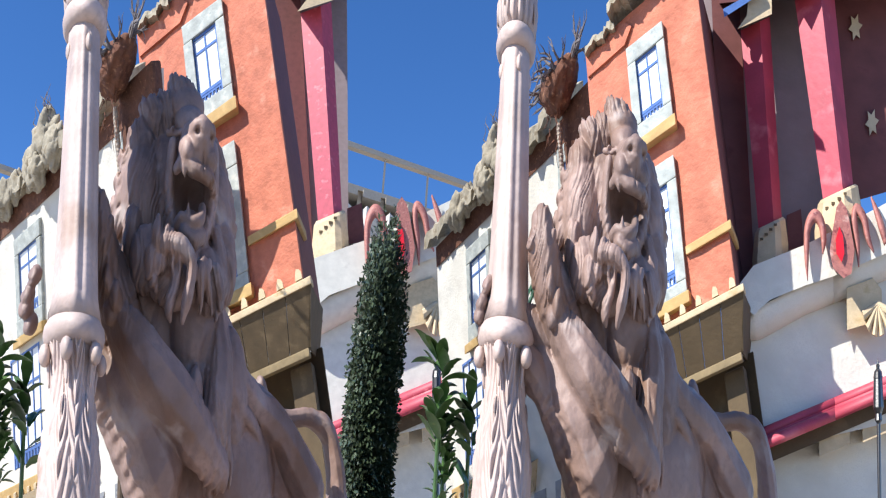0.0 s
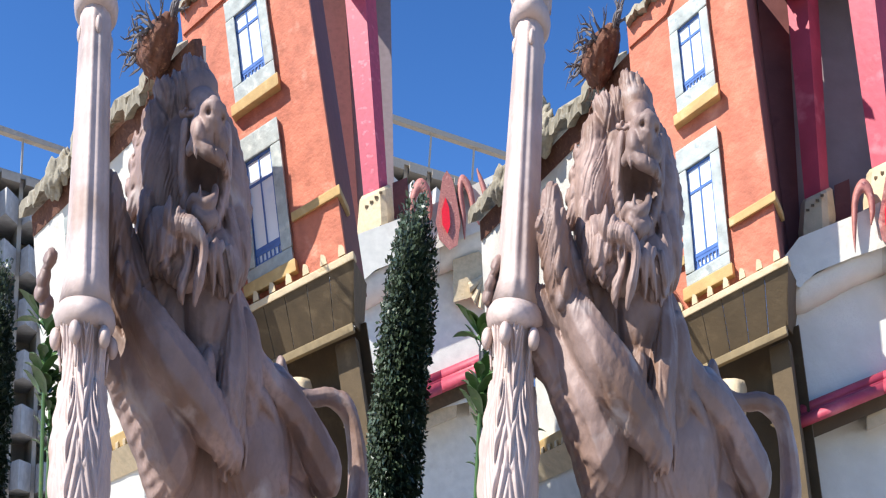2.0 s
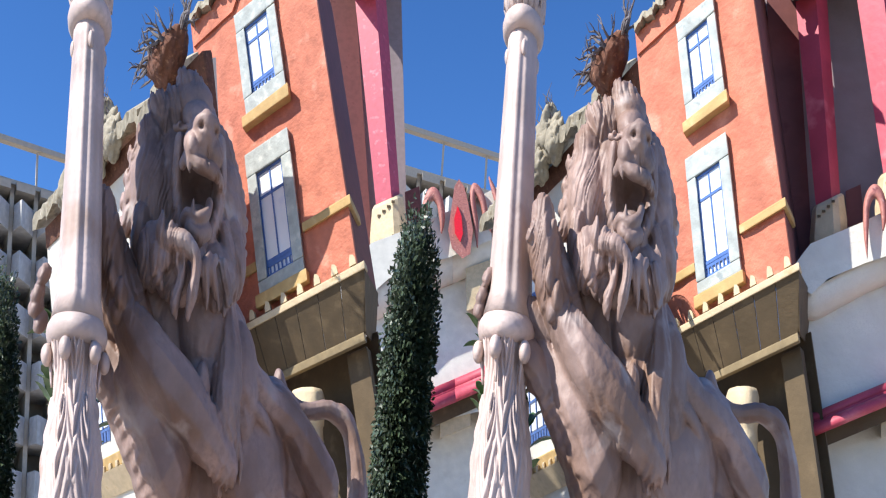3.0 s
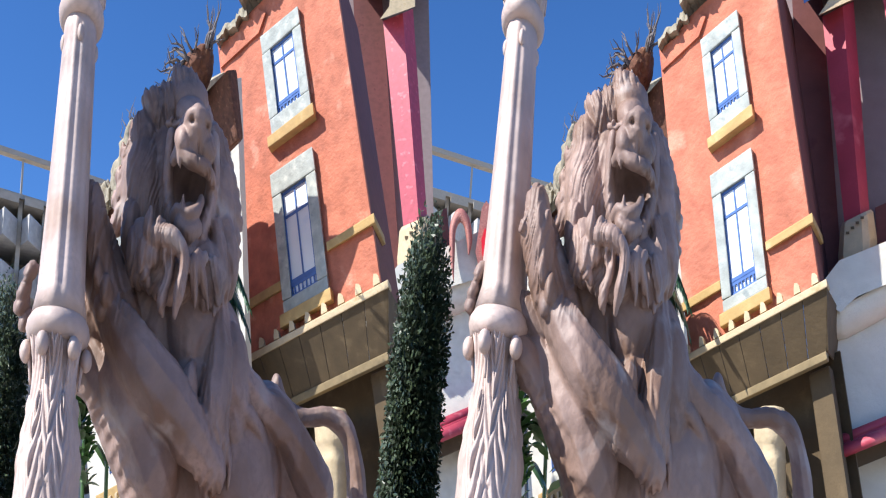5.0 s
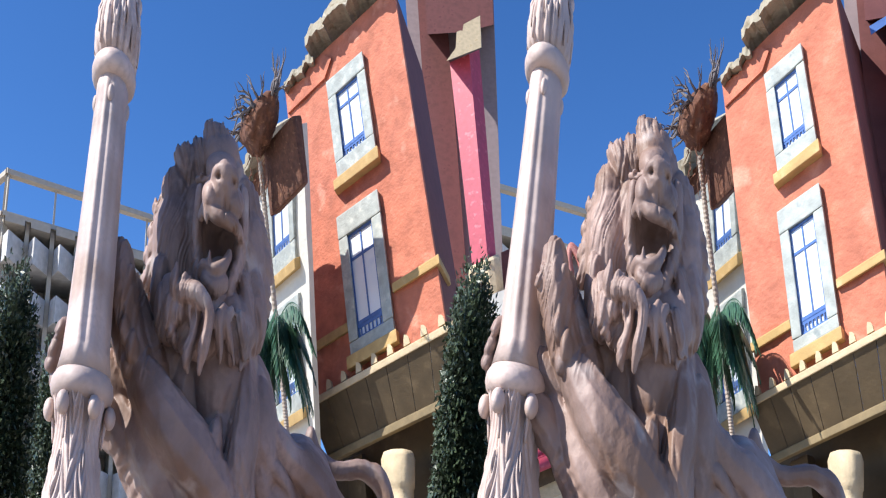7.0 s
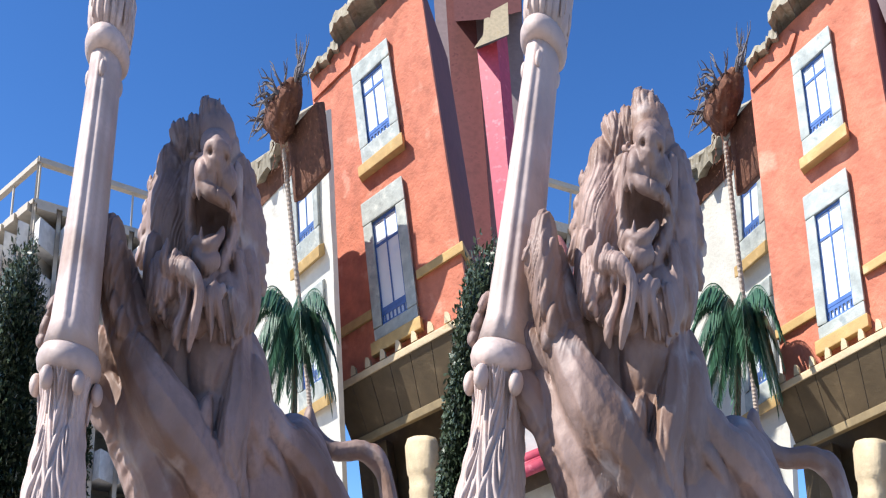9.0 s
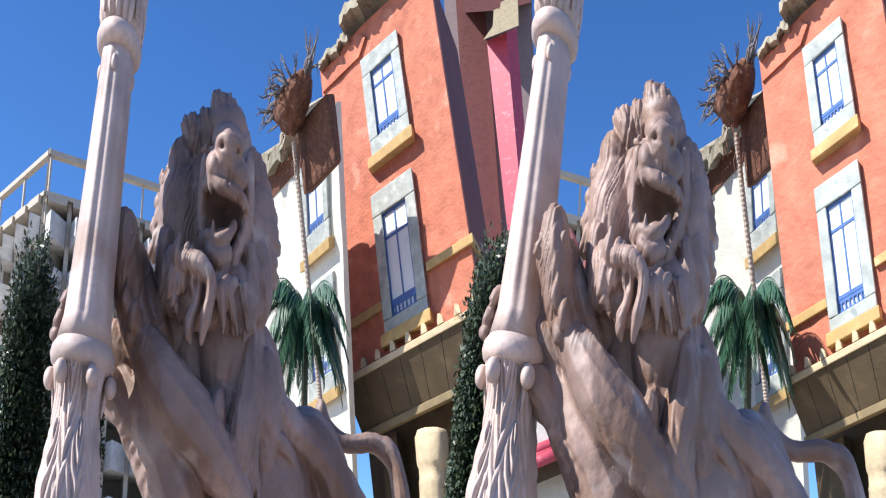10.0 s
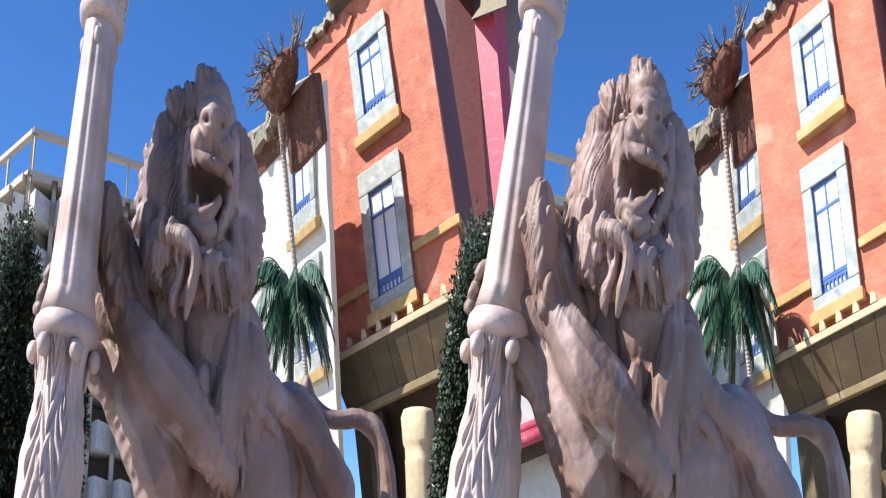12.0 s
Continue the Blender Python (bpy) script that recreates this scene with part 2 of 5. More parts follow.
def revolve(bm, x, y, profile, n=48, shape=None):
    """profile: (z, radius); shape(angle, k) scales the radius."""
    rings = []
    for k, (z, r) in enumerate(profile):
        rings.append([Vector((x + r * math.cos(a) * s, y + r * math.sin(a) * s, z)) for a in [2 * math.pi * i / n for i in range(n)]
                      for s in [shape(a, k) if shape else 1.0]])
    loft(bm, rings)


# ---- setting ----
bm = bmesh.new()
for i in range(24):
    a0, a1 = 2 * math.pi * i / 24, 2 * math.pi * (i + 1) / 24
    ring = [(bm.verts.new((r * math.cos(a), r * math.sin(a), 0)) if r else None) for a in (a0, a1) for r in (30, 900)]
    bm.faces.new((ring[0], ring[1], ring[3], ring[2]))
bmesh.ops.create_circle(bm, cap_ends=True, radius=30, segments=24)
bmesh.ops.remove_doubles(bm, verts=bm.verts[:], dist=0.01)
ground = tagged(part("ground", bm, PAVING), "pale worn paving round the statue", "ground", kind="structure")
ground.location.z = -0.25
FREE = {ground, sun, cam}
EAST, WEST = set(), set()   # pieces that only one bay has


# ---- lion statue ----
def lion():
    bm = bmesh.new()

    def ball(x, y, z, rx, ry, rz, roll=0):
        m = Matrix.Translation((x, y, z)) @ Matrix.Rotation(radians(roll), 4, "Z") @ Matrix.Diagonal((rx, ry, rz, 1))
        bmesh.ops.create_icosphere(bm, subdivisions=3, radius=1, matrix=LION @ m)

    def limb(*pts, n=10):
        """Points x, y, z, r along a limb or lock, as a smooth closed tube."""
        q = smooth_path([pts[k:k + 4] for k in range(0, len(pts), 4)], 6)
        ends = []
        for s, (a, b) in ((0, (q[0], q[1])), (-1, (q[-1], q[-2]))):
            d = a[:3] - b[:3]
            d /= max(1e-6, np.linalg.norm(d))
            ends.append([np.append(a[:3] + d * a[3] * k, a[3] * c) for k, c in ((0.5, 0.85), (0.85, 0.5), (0.98, 0.15))])
        q = ends[0][::-1] + q + ends[1]
        tube(bm, [LION @ Vector(v[:3]) for v in q], [max(0.002, v[3]) for v in q], n)
    # trunk of the body
    ball(-0.294, 0.175, -0.275, 0.38, 0.34, 0.30)
    ball(-0.032, 0.049, -0.3, 0.24, 0.36, 0.26)
    ball(-0.421, -0.021, -0.25, 0.34, 0.30, 0.25)
    ball(-0.214, -0.27, -0.225, 0.37, 0.34, 0.30)
    ball(-0.171, -0.276, 0, 0.24, 0.26, 0.15)
    ball(0.013, -0.172, -0.05, 0.15, 0.26, 0.13)
    ball(-0.511, -0.26, -0.075, 0.18, 0.24, 0.14)
    ball(-0.054, -0.585, -0.2, 0.40, 0.36, 0.32)
    ball(0.127, -0.929, -0.225, 0.52, 0.40, 0.36)
    ball(0.566, -0.958, -0.45, 0.38, 0.30, 0.34, -25)
    ball(0.222, -1.317, -0.3, 0.70, 0.40, 0.45)
    ball(-0.28, -0.946, -0.2, 0.34, 0.34, 0.28)
    # broad chest that fills the space between the forelegs
    ball(-0.128, -0.349, 0.03, 0.23, 0.22, 0.16)
    ball(-0.378, -0.41, -0.05, 0.20, 0.24, 0.15)
    ball(-0.102, -0.623, 0.04, 0.24, 0.24, 0.17)
    ball(0.197, -0.598, 0, 0.16, 0.26, 0.14)
    # ribs and thigh muscles
    limb(0.161, -0.674, 0.05, 0.06, 0.332, -0.7, 0.025, 0.05, 0.469, -0.845, -0.05, 0.05, 0.512, -1.04, -0.05, 0.06)
    limb(0.206, -0.469, 0, 0.07, 0.36, -0.628, -0.05, 0.09, 0.66, -0.8, -0.15, 0.12, 0.939, -1.036, -0.2, 0.14)
    # strap of the flank that runs down from the post
    limb(-1.072, -0.436, 0.1, 0.09, -0.869, -0.575, 0.075, 0.10, -0.706, -0.738, 0.05, 0.11, -0.495, -0.97, 0.05, 0.15)
    # flank that fills the space between strap and foreleg
    limb(-0.90, -0.44, 0.04, 0.08, -0.78, -0.54, 0.06, 0.13, -0.62, -0.66, 0.10, 0.17, -0.42, -0.86, 0.10, 0.20)
    # raised foreleg and paw
    limb(0.052, -0.844, 0.225, 0.09, -0.208, -0.658, 0.25, 0.15, -0.488, -0.498, 0.25, 0.17, -0.706, -0.343, 0.2, 0.125)
    limb(-0.695, -0.366, 0.175, 0.11, -0.831, -0.204, 0.15, 0.12, -0.908, -0.039, 0.14, 0.13, -0.928, 0.075, 0.125, 0.105)
    limb(-0.643, -0.336, 0.05, 0.10, -0.754, -0.168, 0.025, 0.09, -0.839, 0.002, 0.025, 0.05)
    # paw with five toes
    ball(-0.93, -0.015, 0.13, 0.102, 0.061, 0.09)
    limb(-1.012, -0.046, 0.16, 0.035, -1.01, 0.011, 0.22, 0.04, -1.024, 0.018, 0.22, 0.036, -1.036, 0.034, 0.2, 0.018)
    limb(-0.982, -0.047, 0.16, 0.035, -0.977, 0.029, 0.22, 0.04, -0.988, 0.055, 0.22, 0.036, -1, 0.072, 0.2, 0.018)
    limb(-0.947, -0.048, 0.16, 0.035, -0.938, 0.039, 0.22, 0.04, -0.944, 0.076, 0.22, 0.036, -0.956, 0.092, 0.2, 0.018)
    limb(-0.905, -0.049, 0.16, 0.035, -0.89, 0.04, 0.22, 0.04, -0.889, 0.08, 0.22, 0.036, -0.901, 0.096, 0.2, 0.018)
    limb(-0.866, -0.05, 0.16, 0.035, -0.843, 0.028, 0.22, 0.04, -0.835, 0.056, 0.22, 0.036, -0.846, 0.073, 0.2, 0.018)
    ball(-0.833, -0.145, 0.31, 0.040, 0.055, 0.05, 10)
    ball(-0.768, -0.204, 0.32, 0.045, 0.060, 0.05, 10)
    ball(-0.794, -0.266, 0.275, 0.075, 0.060, 0.06, 10)
    limb(-1.208, -0.326, -0.025, 0.09, -0.994, -0.345, 0, 0.11, -0.796, -0.424, 0.025, 0.10)
    # the far paw that clasps the post
    for k, (dx, dy) in enumerate(((0, 0), (-0.045, -0.07), (-0.055, -0.12), (-0.025, -0.18))):
        px, py, pz = -1.406, -0.17, -0.025
        ball(px + dx, py + dy, pz, 0.06, 0.04, 0.08, 20)
    # second foreleg that hangs before the chest
    limb(0.035, -0.286, -0.125, 0.13, 0.067, -0.502, 0.075, 0.125, 0.016, -0.69, 0.19, 0.12, 0.008, -0.834, 0.18, 0.07)
    limb(-0.129, -0.483, 0.21, 0.036, -0.14, -0.526, 0.26, 0.060, -0.151, -0.624, 0.27, 0.056, -0.167, -0.714, 0.27, 0.036, -0.174, -0.728, 0.28, 0.020)
    # hood of the mane
    ball(-0.269, 0.169, -0.22, 0.413, 0.362, 0.22)
    ball(-0.227, -0.119, -0.13, 0.395, 0.203, 0.21)
    ball(-0.544, 0.147, -0.13, 0.204, 0.254, 0.17)
    ball(0.092, 0.071, -0.13, 0.148, 0.267, 0.17)
    ball(-0.18, 0.531, -0.13, 0.168, 0.108, 0.15)
    ball(-0.567, 0.36, -0.17, 0.128, 0.127, 0.13)
    ball(0.062, 0.293, -0.17, 0.117, 0.14, 0.13)
    ball(-0.384, 0.51, -0.17, 0.117, 0.076, 0.12)
    ball(-0.313, -0.129, 0.17, 0.242, 0.14, 0.13)
    ball(-0.029, -0.166, 0.1, 0.191, 0.146, 0.14)
    ball(-0.526, -0.087, 0.12, 0.14, 0.14, 0.12)
    # lobes round the rim of the mane, rising to the peak
    limb(-0.604, 0.086, -0.18, 0.095, -0.696, 0.061, -0.18, 0.09, -0.801, 0.005, -0.19, 0.055, -0.819, 0.033, -0.2, 0.02)
    limb(-0.595, 0.149, -0.18, 0.095, -0.685, 0.141, -0.18, 0.09, -0.787, 0.1, -0.19, 0.055, -0.805, 0.128, -0.2, 0.02)
    limb(-0.576, 0.213, -0.18, 0.095, -0.66, 0.221, -0.18, 0.09, -0.757, 0.196, -0.19, 0.055, -0.775, 0.225, -0.2, 0.02)
    limb(-0.556, 0.277, -0.18, 0.095, -0.635, 0.302, -0.18, 0.09, -0.727, 0.294, -0.19, 0.055, -0.745, 0.324, -0.2, 0.02)
    limb(-0.509, 0.34, -0.18, 0.095, -0.573, 0.381, -0.18, 0.09, -0.651, 0.389, -0.19, 0.055, -0.669, 0.419, -0.2, 0.02)
    limb(-0.447, 0.43, -0.18, 0.1, -0.492, 0.495, -0.18, 0.095, -0.55, 0.527, -0.19, 0.062, -0.568, 0.559, -0.2, 0.02)
    limb(-0.355, 0.454, -0.18, 0.1, -0.371, 0.526, -0.18, 0.095, -0.401, 0.565, -0.19, 0.062, -0.417, 0.597, -0.2, 0.02)
    limb(-0.268, 0.506, -0.18, 0.1, -0.256, 0.592, -0.18, 0.095, -0.284, 0.646, -0.19, 0.062, -0.274, 0.677, -0.2, 0.02)
    limb(-0.209, 0.5, -0.18, 0.1, -0.178, 0.583, -0.18, 0.095, -0.187, 0.635, -0.19, 0.062, -0.176, 0.667, -0.2, 0.02)
    limb(-0.152, 0.458, -0.18, 0.1, -0.104, 0.53, -0.18, 0.095, -0.095, 0.571, -0.19, 0.062, -0.084, 0.602, -0.2, 0.02)
    limb(-0.104, 0.391, -0.18, 0.095, -0.041, 0.445, -0.18, 0.09, -0.017, 0.466, -0.19, 0.055, -0.006, 0.497, -0.2, 0.02)
    limb(-0.04, 0.328, -0.18, 0.095, 0.041, 0.365, -0.18, 0.09, 0.084, 0.37, -0.19, 0.055, 0.096, 0.399, -0.2, 0.02)
    limb(0.014, 0.254, -0.18, 0.095, 0.112, 0.271, -0.18, 0.09, 0.171, 0.257, -0.19, 0.055, 0.183, 0.286, -0.2, 0.02)
    limb(0.049, 0.184, -0.18, 0.095, 0.157, 0.183, -0.18, 0.09, 0.226, 0.151, -0.19, 0.055, 0.237, 0.179, -0.2, 0.02)
    limb(0.071, 0.106, -0.18, 0.095, 0.183, 0.085, -0.18, 0.09, 0.258, 0.034, -0.19, 0.055, 0.269, 0.061, -0.2, 0.02)
    limb(0.062, 0.02, -0.18, 0.095, 0.171, -0.022, -0.18, 0.09, 0.241, -0.094, -0.19, 0.055, 0.253, -0.068, -0.2, 0.02)
    # snout, nose and lips
    ball(-0.122, 0.327, 0.18, 0.128, 0.066, 0.13)
    ball(-0.111, 0.381, 0.22, 0.107, 0.061, 0.12)
    ball(-0.1, 0.43, 0.26, 0.087, 0.043, 0.09)
    limb(-0.132, 0.325, 0.12, 0.11, -0.12, 0.361, 0.18, 0.125, -0.102, 0.41, 0.26, 0.1, -0.086, 0.442, 0.31, 0.065)
    ball(-0.16, 0.467, -0.02, 0.133, 0.076, 0.16)
    ball(-0.11, 0.426, 0.2, 0.082, 0.053, 0.13)
    ball(-0.138, 0.407, 0.1, 0.107, 0.074, 0.15)
    limb(-0.359, 0.419, 0.02, 0.016, -0.298, 0.415, 0.05, 0.018, -0.251, 0.423, 0.09, 0.014)
    ball(-0.315, 0.434, 0.06, 0.02, 0.014, 0.02)
    ball(-0.087, 0.456, 0.31, 0.071, 0.028, 0.055)
    limb(-0.185, 0.42, 0.27, 0.028, -0.157, 0.44, 0.31, 0.032, -0.082, 0.45, 0.33, 0.034, -0.019, 0.428, 0.30, 0.032, -0.007, 0.40, 0.26, 0.028)
    limb(-0.131, 0.408, 0.31, 0.026, -0.083, 0.389, 0.32, 0.03, -0.037, 0.394, 0.29, 0.024)
    ball(-0.206, 0.352, 0.22, 0.077, 0.066, 0.11)
    ball(-0.025, 0.326, 0.19, 0.084, 0.07, 0.11)
    ball(-0.112, 0.349, 0.21, 0.071, 0.061, 0.11)
    limb(-0.3, 0.268, 0.17, 0.026, -0.244, 0.303, 0.24, 0.036, -0.161, 0.274, 0.28, 0.038, -0.081, 0.257, 0.28, 0.038, -0.01, 0.237, 0.22, 0.036, 0.027, 0.192, 0.13, 0.028)
    limb(-0.318, 0.362, 0.09, 0.04, -0.342, 0.226, 0.07, 0.042, -0.332, 0.098, 0.09, 0.042, -0.299, 0.001, 0.1, 0.04)
    limb(0.038, 0.353, 0.03, 0.05, 0.029, 0.215, 0.04, 0.055, -0.007, 0.089, 0.06, 0.055, -0.069, -0.012, 0.1, 0.05)
    limb(-0.251, 0.285, 0.26, 0.02, -0.239, 0.26, 0.27, 0.014, -0.232, 0.238, 0.27, 0.004)
    limb(0.016, 0.223, 0.2, 0.02, 0.011, 0.191, 0.2, 0.005)
    # lower jaw with its tooth and tongue
    ball(-0.188, 0.027, 0.19, 0.097, 0.043, 0.09)
    limb(-0.295, 0.051, 0.2, 0.03, -0.255, 0.084, 0.25, 0.032, -0.173, 0.071, 0.28, 0.034, -0.096, 0.087, 0.26, 0.032, -0.067, 0.121, 0.17, 0.028)
    limb(-0.24, 0.03, 0.26, 0.04, -0.173, 0.002, 0.27, 0.045, -0.095, 0.019, 0.24, 0.04)
    limb(-0.216, 0.08, 0.28, 0.026, -0.209, 0.112, 0.29, 0.02, -0.206, 0.144, 0.3, 0.009)
    limb(-0.098, 0.093, 0.25, 0.018, -0.082, 0.124, 0.25, 0.007)
    ball(-0.163, 0.097, 0.14, 0.061, 0.018, 0.09)
    ball(-0.188, -0.036, 0.1, 0.122, 0.043, 0.1)
    # curled locks of the beard
    limb(-0.451, -0.028, 0.32, 0.04, -0.463, 0.018, 0.34, 0.044, -0.455, 0.066, 0.33, 0.028)
    limb(-0.412, -0.009, 0.35, 0.03, -0.39, 0.034, 0.36, 0.028, -0.349, 0.043, 0.35, 0.018)
    ball(-0.439, -0.076, 0.29, 0.082, 0.058, 0.085)
    limb(-0.504, -0.06, 0.3, 0.05, -0.508, -0.117, 0.31, 0.045, -0.466, -0.166, 0.31, 0.03)
    limb(-0.412, -0.009, 0.35, 0.05, -0.285, -0.013, 0.38, 0.05, -0.196, -0.064, 0.39, 0.042, -0.196, -0.133, 0.39, 0.038, -0.228, -0.206, 0.39, 0.038, -0.257, -0.282, 0.37, 0.014)
    limb(-0.308, -0.083, 0.33, 0.06, -0.31, -0.158, 0.33, 0.04, -0.357, -0.231, 0.34, 0.036, -0.351, -0.287, 0.33, 0.012)
    limb(-0.089, -0.074, 0.31, 0.03, -0.123, -0.118, 0.34, 0.044, -0.116, -0.188, 0.32, 0.034, -0.112, -0.262, 0.3, 0.008)
    limb(-0.024, -0.082, 0.27, 0.026, -0.072, -0.115, 0.31, 0.04, -0.037, -0.193, 0.28, 0.034, -0.007, -0.271, 0.25, 0.008)
    limb(0.027, -0.123, 0.2, 0.05, 0.06, -0.214, 0.19, 0.05, 0.039, -0.292, 0.19, 0.012)
    limb(0.138, 0.014, -0.04, 0.07, 0.177, -0.089, 0, 0.075, 0.166, -0.189, 0.01, 0.07, 0.095, -0.278, 0.03, 0.03)
    limb(0.059, 0.004, 0.03, 0.06, 0.095, -0.104, 0.08, 0.06, 0.092, -0.208, 0.1, 0.05, 0.057, -0.284, 0.1, 0.015)
    limb(-0.645, 0.036, -0.02, 0.08, -0.653, -0.074, 0.02, 0.06, -0.591, -0.196, 0.04, 0.03)
    random.seed(4)
    # chest fur, and shaggy hair down the hanging foreleg
    for k in range(14):
        px, py, pz = -0.072, -0.219, 0.06
        fx, fy = random.uniform(-1, 1), random.uniform(-1, 1)
        s = (px + 0.16 * fx, py + 0.12 * fy, pz + 0.05 - 0.10 * fx * fx - 0.05 * fy * fy)
        limb(*s, 0.018, s[0] + random.uniform(-0.02, 0.02), s[1] - 0.05, s[2] + 0.006, 0.020, s[0] + random.uniform(-0.03, 0.03), s[1] - 0.12, s[2] - 0.01, 0.006, n=7)
    for k in range(34):
        px, py, pz = 0.053, -0.657, 0.2
        fx, fy = random.uniform(-1, 1), random.uniform(-1, 1)
        s = (px + 0.10 * fx, py + 0.17 * fy, pz + 0.03 - 0.07 * fx * fx)
        limb(*s, 0.024, s[0] + 0.01, s[1] - 0.06, s[2] + 0.012, 0.022, s[0] + random.uniform(-0.02, 0.02), s[1] - 0.14, s[2], 0.006, n=7)
    # tail
    limb(0.658, -0.707, -0.75, 0.048, 0.73, -0.795, -0.75, 0.05, 0.915, -0.851, -0.75, 0.052, 1.173, -0.851, -0.75, 0.058, 1.353, -0.923, -0.75, 0.070, 1.419, -1.052, -0.75, 0.082, 1.44, -1.257, -0.75, 0.095, 1.297, -1.506, -0.65, 0.11)
    ball(0.655, -0.709, -0.73, 0.055, 0.045, 0.05)
    me = bpy.data.meshes.new("lion_raw")
    bm.to_mesh(me)
    bm.free()
    raw = new("lion_raw", me)
    rm = raw.modifiers.new("r", "REMESH")
    rm.mode, rm.voxel_size = "VOXEL", 0.0068
    sm = raw.modifiers.new("s", "SMOOTH")
    sm.factor, sm.iterations = 0.5, 5
    dg = bpy.context.evaluated_depsgraph_get()
    me2 = bpy.data.meshes.new_from_object(raw.evaluated_get(dg))
    bpy.data.objects.remove(raw)
    me2.name = "lion_statue"
    me2.materials.clear()
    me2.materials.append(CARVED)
    me2.polygons.foreach_set("use_smooth", [True] * len(me2.polygons))
    count = len(me2.vertices)
    co, nm = np.empty(count * 3), np.empty(count * 3)
    me2.vertices.foreach_get("co", co)
    me2.vertex_normals.foreach_get("vector", nm)
    co, nm = co.reshape(-1, 3), nm.reshape(-1, 3)
    inv = np.array(LION.inverted())
    rot = np.array(LION)[:3, :3]
    p = co @ inv[:3, :3].T + inv[:3, 3]
    ln = nm @ rot
    x, y, z = p.T

    def wave(q, f):
        return np.array([noise.noise(Vector(v) * f) for v in q])
    n1, n2 = wave(p, 5.0), wave(p, 16.0)
    bump = 0.003 * n2 + 0.004 * n1

    def soft(v, a, b):
        t = np.clip((v - a) / (b - a), 0, 1)
        return t * t * (3 - 2 * t)
    # incised hair of the mane, radiating from the face in wavy strands
    cx, cy, cz = -0.201, 0.356, 0
    ang, rad = np.arctan2(y - cy, x - cx), np.hypot(x - cx, y - cy)
    hair = soft(rad, 0.17, 0.26) * soft(np.abs(x - cx - 0.03), 0.10, 0.17) * soft(-y, -0.78, -0.60) * soft(y, -0.35, -0.20) * soft(0.35 - np.abs(ln[:, 2]) * 0.1, 0, 0.2)
    side = np.sign(x - cx)
    strand = np.sin(x * 88 + side * y * 46 + 9.0 * n1) + 0.7 * np.sin(x * 141 + side * y * 60 + 13 * n1)
    tuft = soft(wave(p * np.array((1.0, 0.6, 1.0)) + 3.1, 7.0), 0.04, 0.30)
    bump += hair * (0.0035 * strand - 0.012 * tuft * soft(strand, 0.4, 1.2))
    # grooves up the crest
    kx, ky, kz = -0.276, 0.571, -0.15
    comb = soft(y, ky - 0.14, ky - 0.06) * soft(-(x - kx), -0.22, -0.12)
    comb = comb * soft(-z, 0.0, 0.06)
    bump -= comb * 0.009 * soft(np.sin((x - kx) * 120 + (y - ky) * 38 + 5 * n1), 0.35, 0.95)
    # fur on the chest, hanging foreleg and flank
    fx, fy, fz = 0.033, -0.533, 0.15
    fur = np.exp(-((x - fx) / 0.17) ** 2) * soft(-y, 0.02, 0.25)
    bump += fur * 0.007 * np.sin(x * 95 + 26 * y * np.sign(x - fx) + 7 * n1) * (0.6 + 0.4 * np.sin(y * 42 + 3 * n1))
    gx, gy, gz = -0.748, -0.706, 0.05
    edge = np.exp(-(((x - gx) * 0.8 + (y - gy) * 0.55) / 0.07) ** 2) * soft(-y, 0.45, 0.6)
    bump += edge * 0.004 * np.sin((x - gx) * 60 - (y - gy) * 80 + 3 * n1)
    lx, ly, lz = -0.304, -0.136, 0.3
    curl = np.exp(-((x - lx) / 0.20) ** 2 - ((y - ly) / 0.14) ** 2) * soft(z, 0.18, 0.26)
    bump -= curl * 0.007 * soft(np.sin((x - lx) * 110 - (y - ly) * 30 + 9 * n1), 0.5, 0.95)
    # soft veins and muscle on the limbs
    bump += 0.006 * np.sin(9 * x + 14 * y + 5 * n1) * soft(-y, 0.1, 0.3)
    moved = p + ln * bump[:, None]

    def carve(c, r, depth, way=(0, 0, -1)):
        d = (moved - np.array(c)) / np.array(r)
        w = np.exp(-(d * d).sum(1) * 1.6)
        moved[:] += (np.array(way) * depth) * w[:, None]
    carve((-0.305, 0.428, 0.08), (0.022, 0.012, 0.08), 0.02)
    carve((-0.138, 0.424, 0.37), (0.020, 0.015, 0.08), 0.04)
    carve((-0.021, 0.402, 0.34), (0.017, 0.014, 0.08), 0.034)
    carve((-0.154, 0.16, 0.1), (0.14, 0.085, 0.17), 0.20)
    carve((-0.089, 0.305, 0.34), (0.010, 0.05, 0.10), 0.018)
    carve((-0.309, -0.08, 0.39), (0.022, 0.04, 0.10), 0.05)
    out = moved @ rot.T + np.array(LION)[:3, 3]
    me2.vertices.foreach_set("co", out.ravel())
    me2.update()
    ob = new("lion_statue", me2)
    return tagged(ob, "rearing roaring lion statue carved in pinkish stone, clasping a lamp post", "statue")


lion()
bm = bmesh.new()
m = Matrix.Translation((0.05, 4.3, 0))
box(bm, m, -1.0, 1.0, -0.75, 0.75, -0.3, 1.25, 0.04)
box(bm, m, -1.08, 1.08, -0.83, 0.83, 1.25, 1.38, 0.03)
tagged(part("statue_plinth", bm, STONE), "square pinkish stone plinth under the lion statue", "plinth")


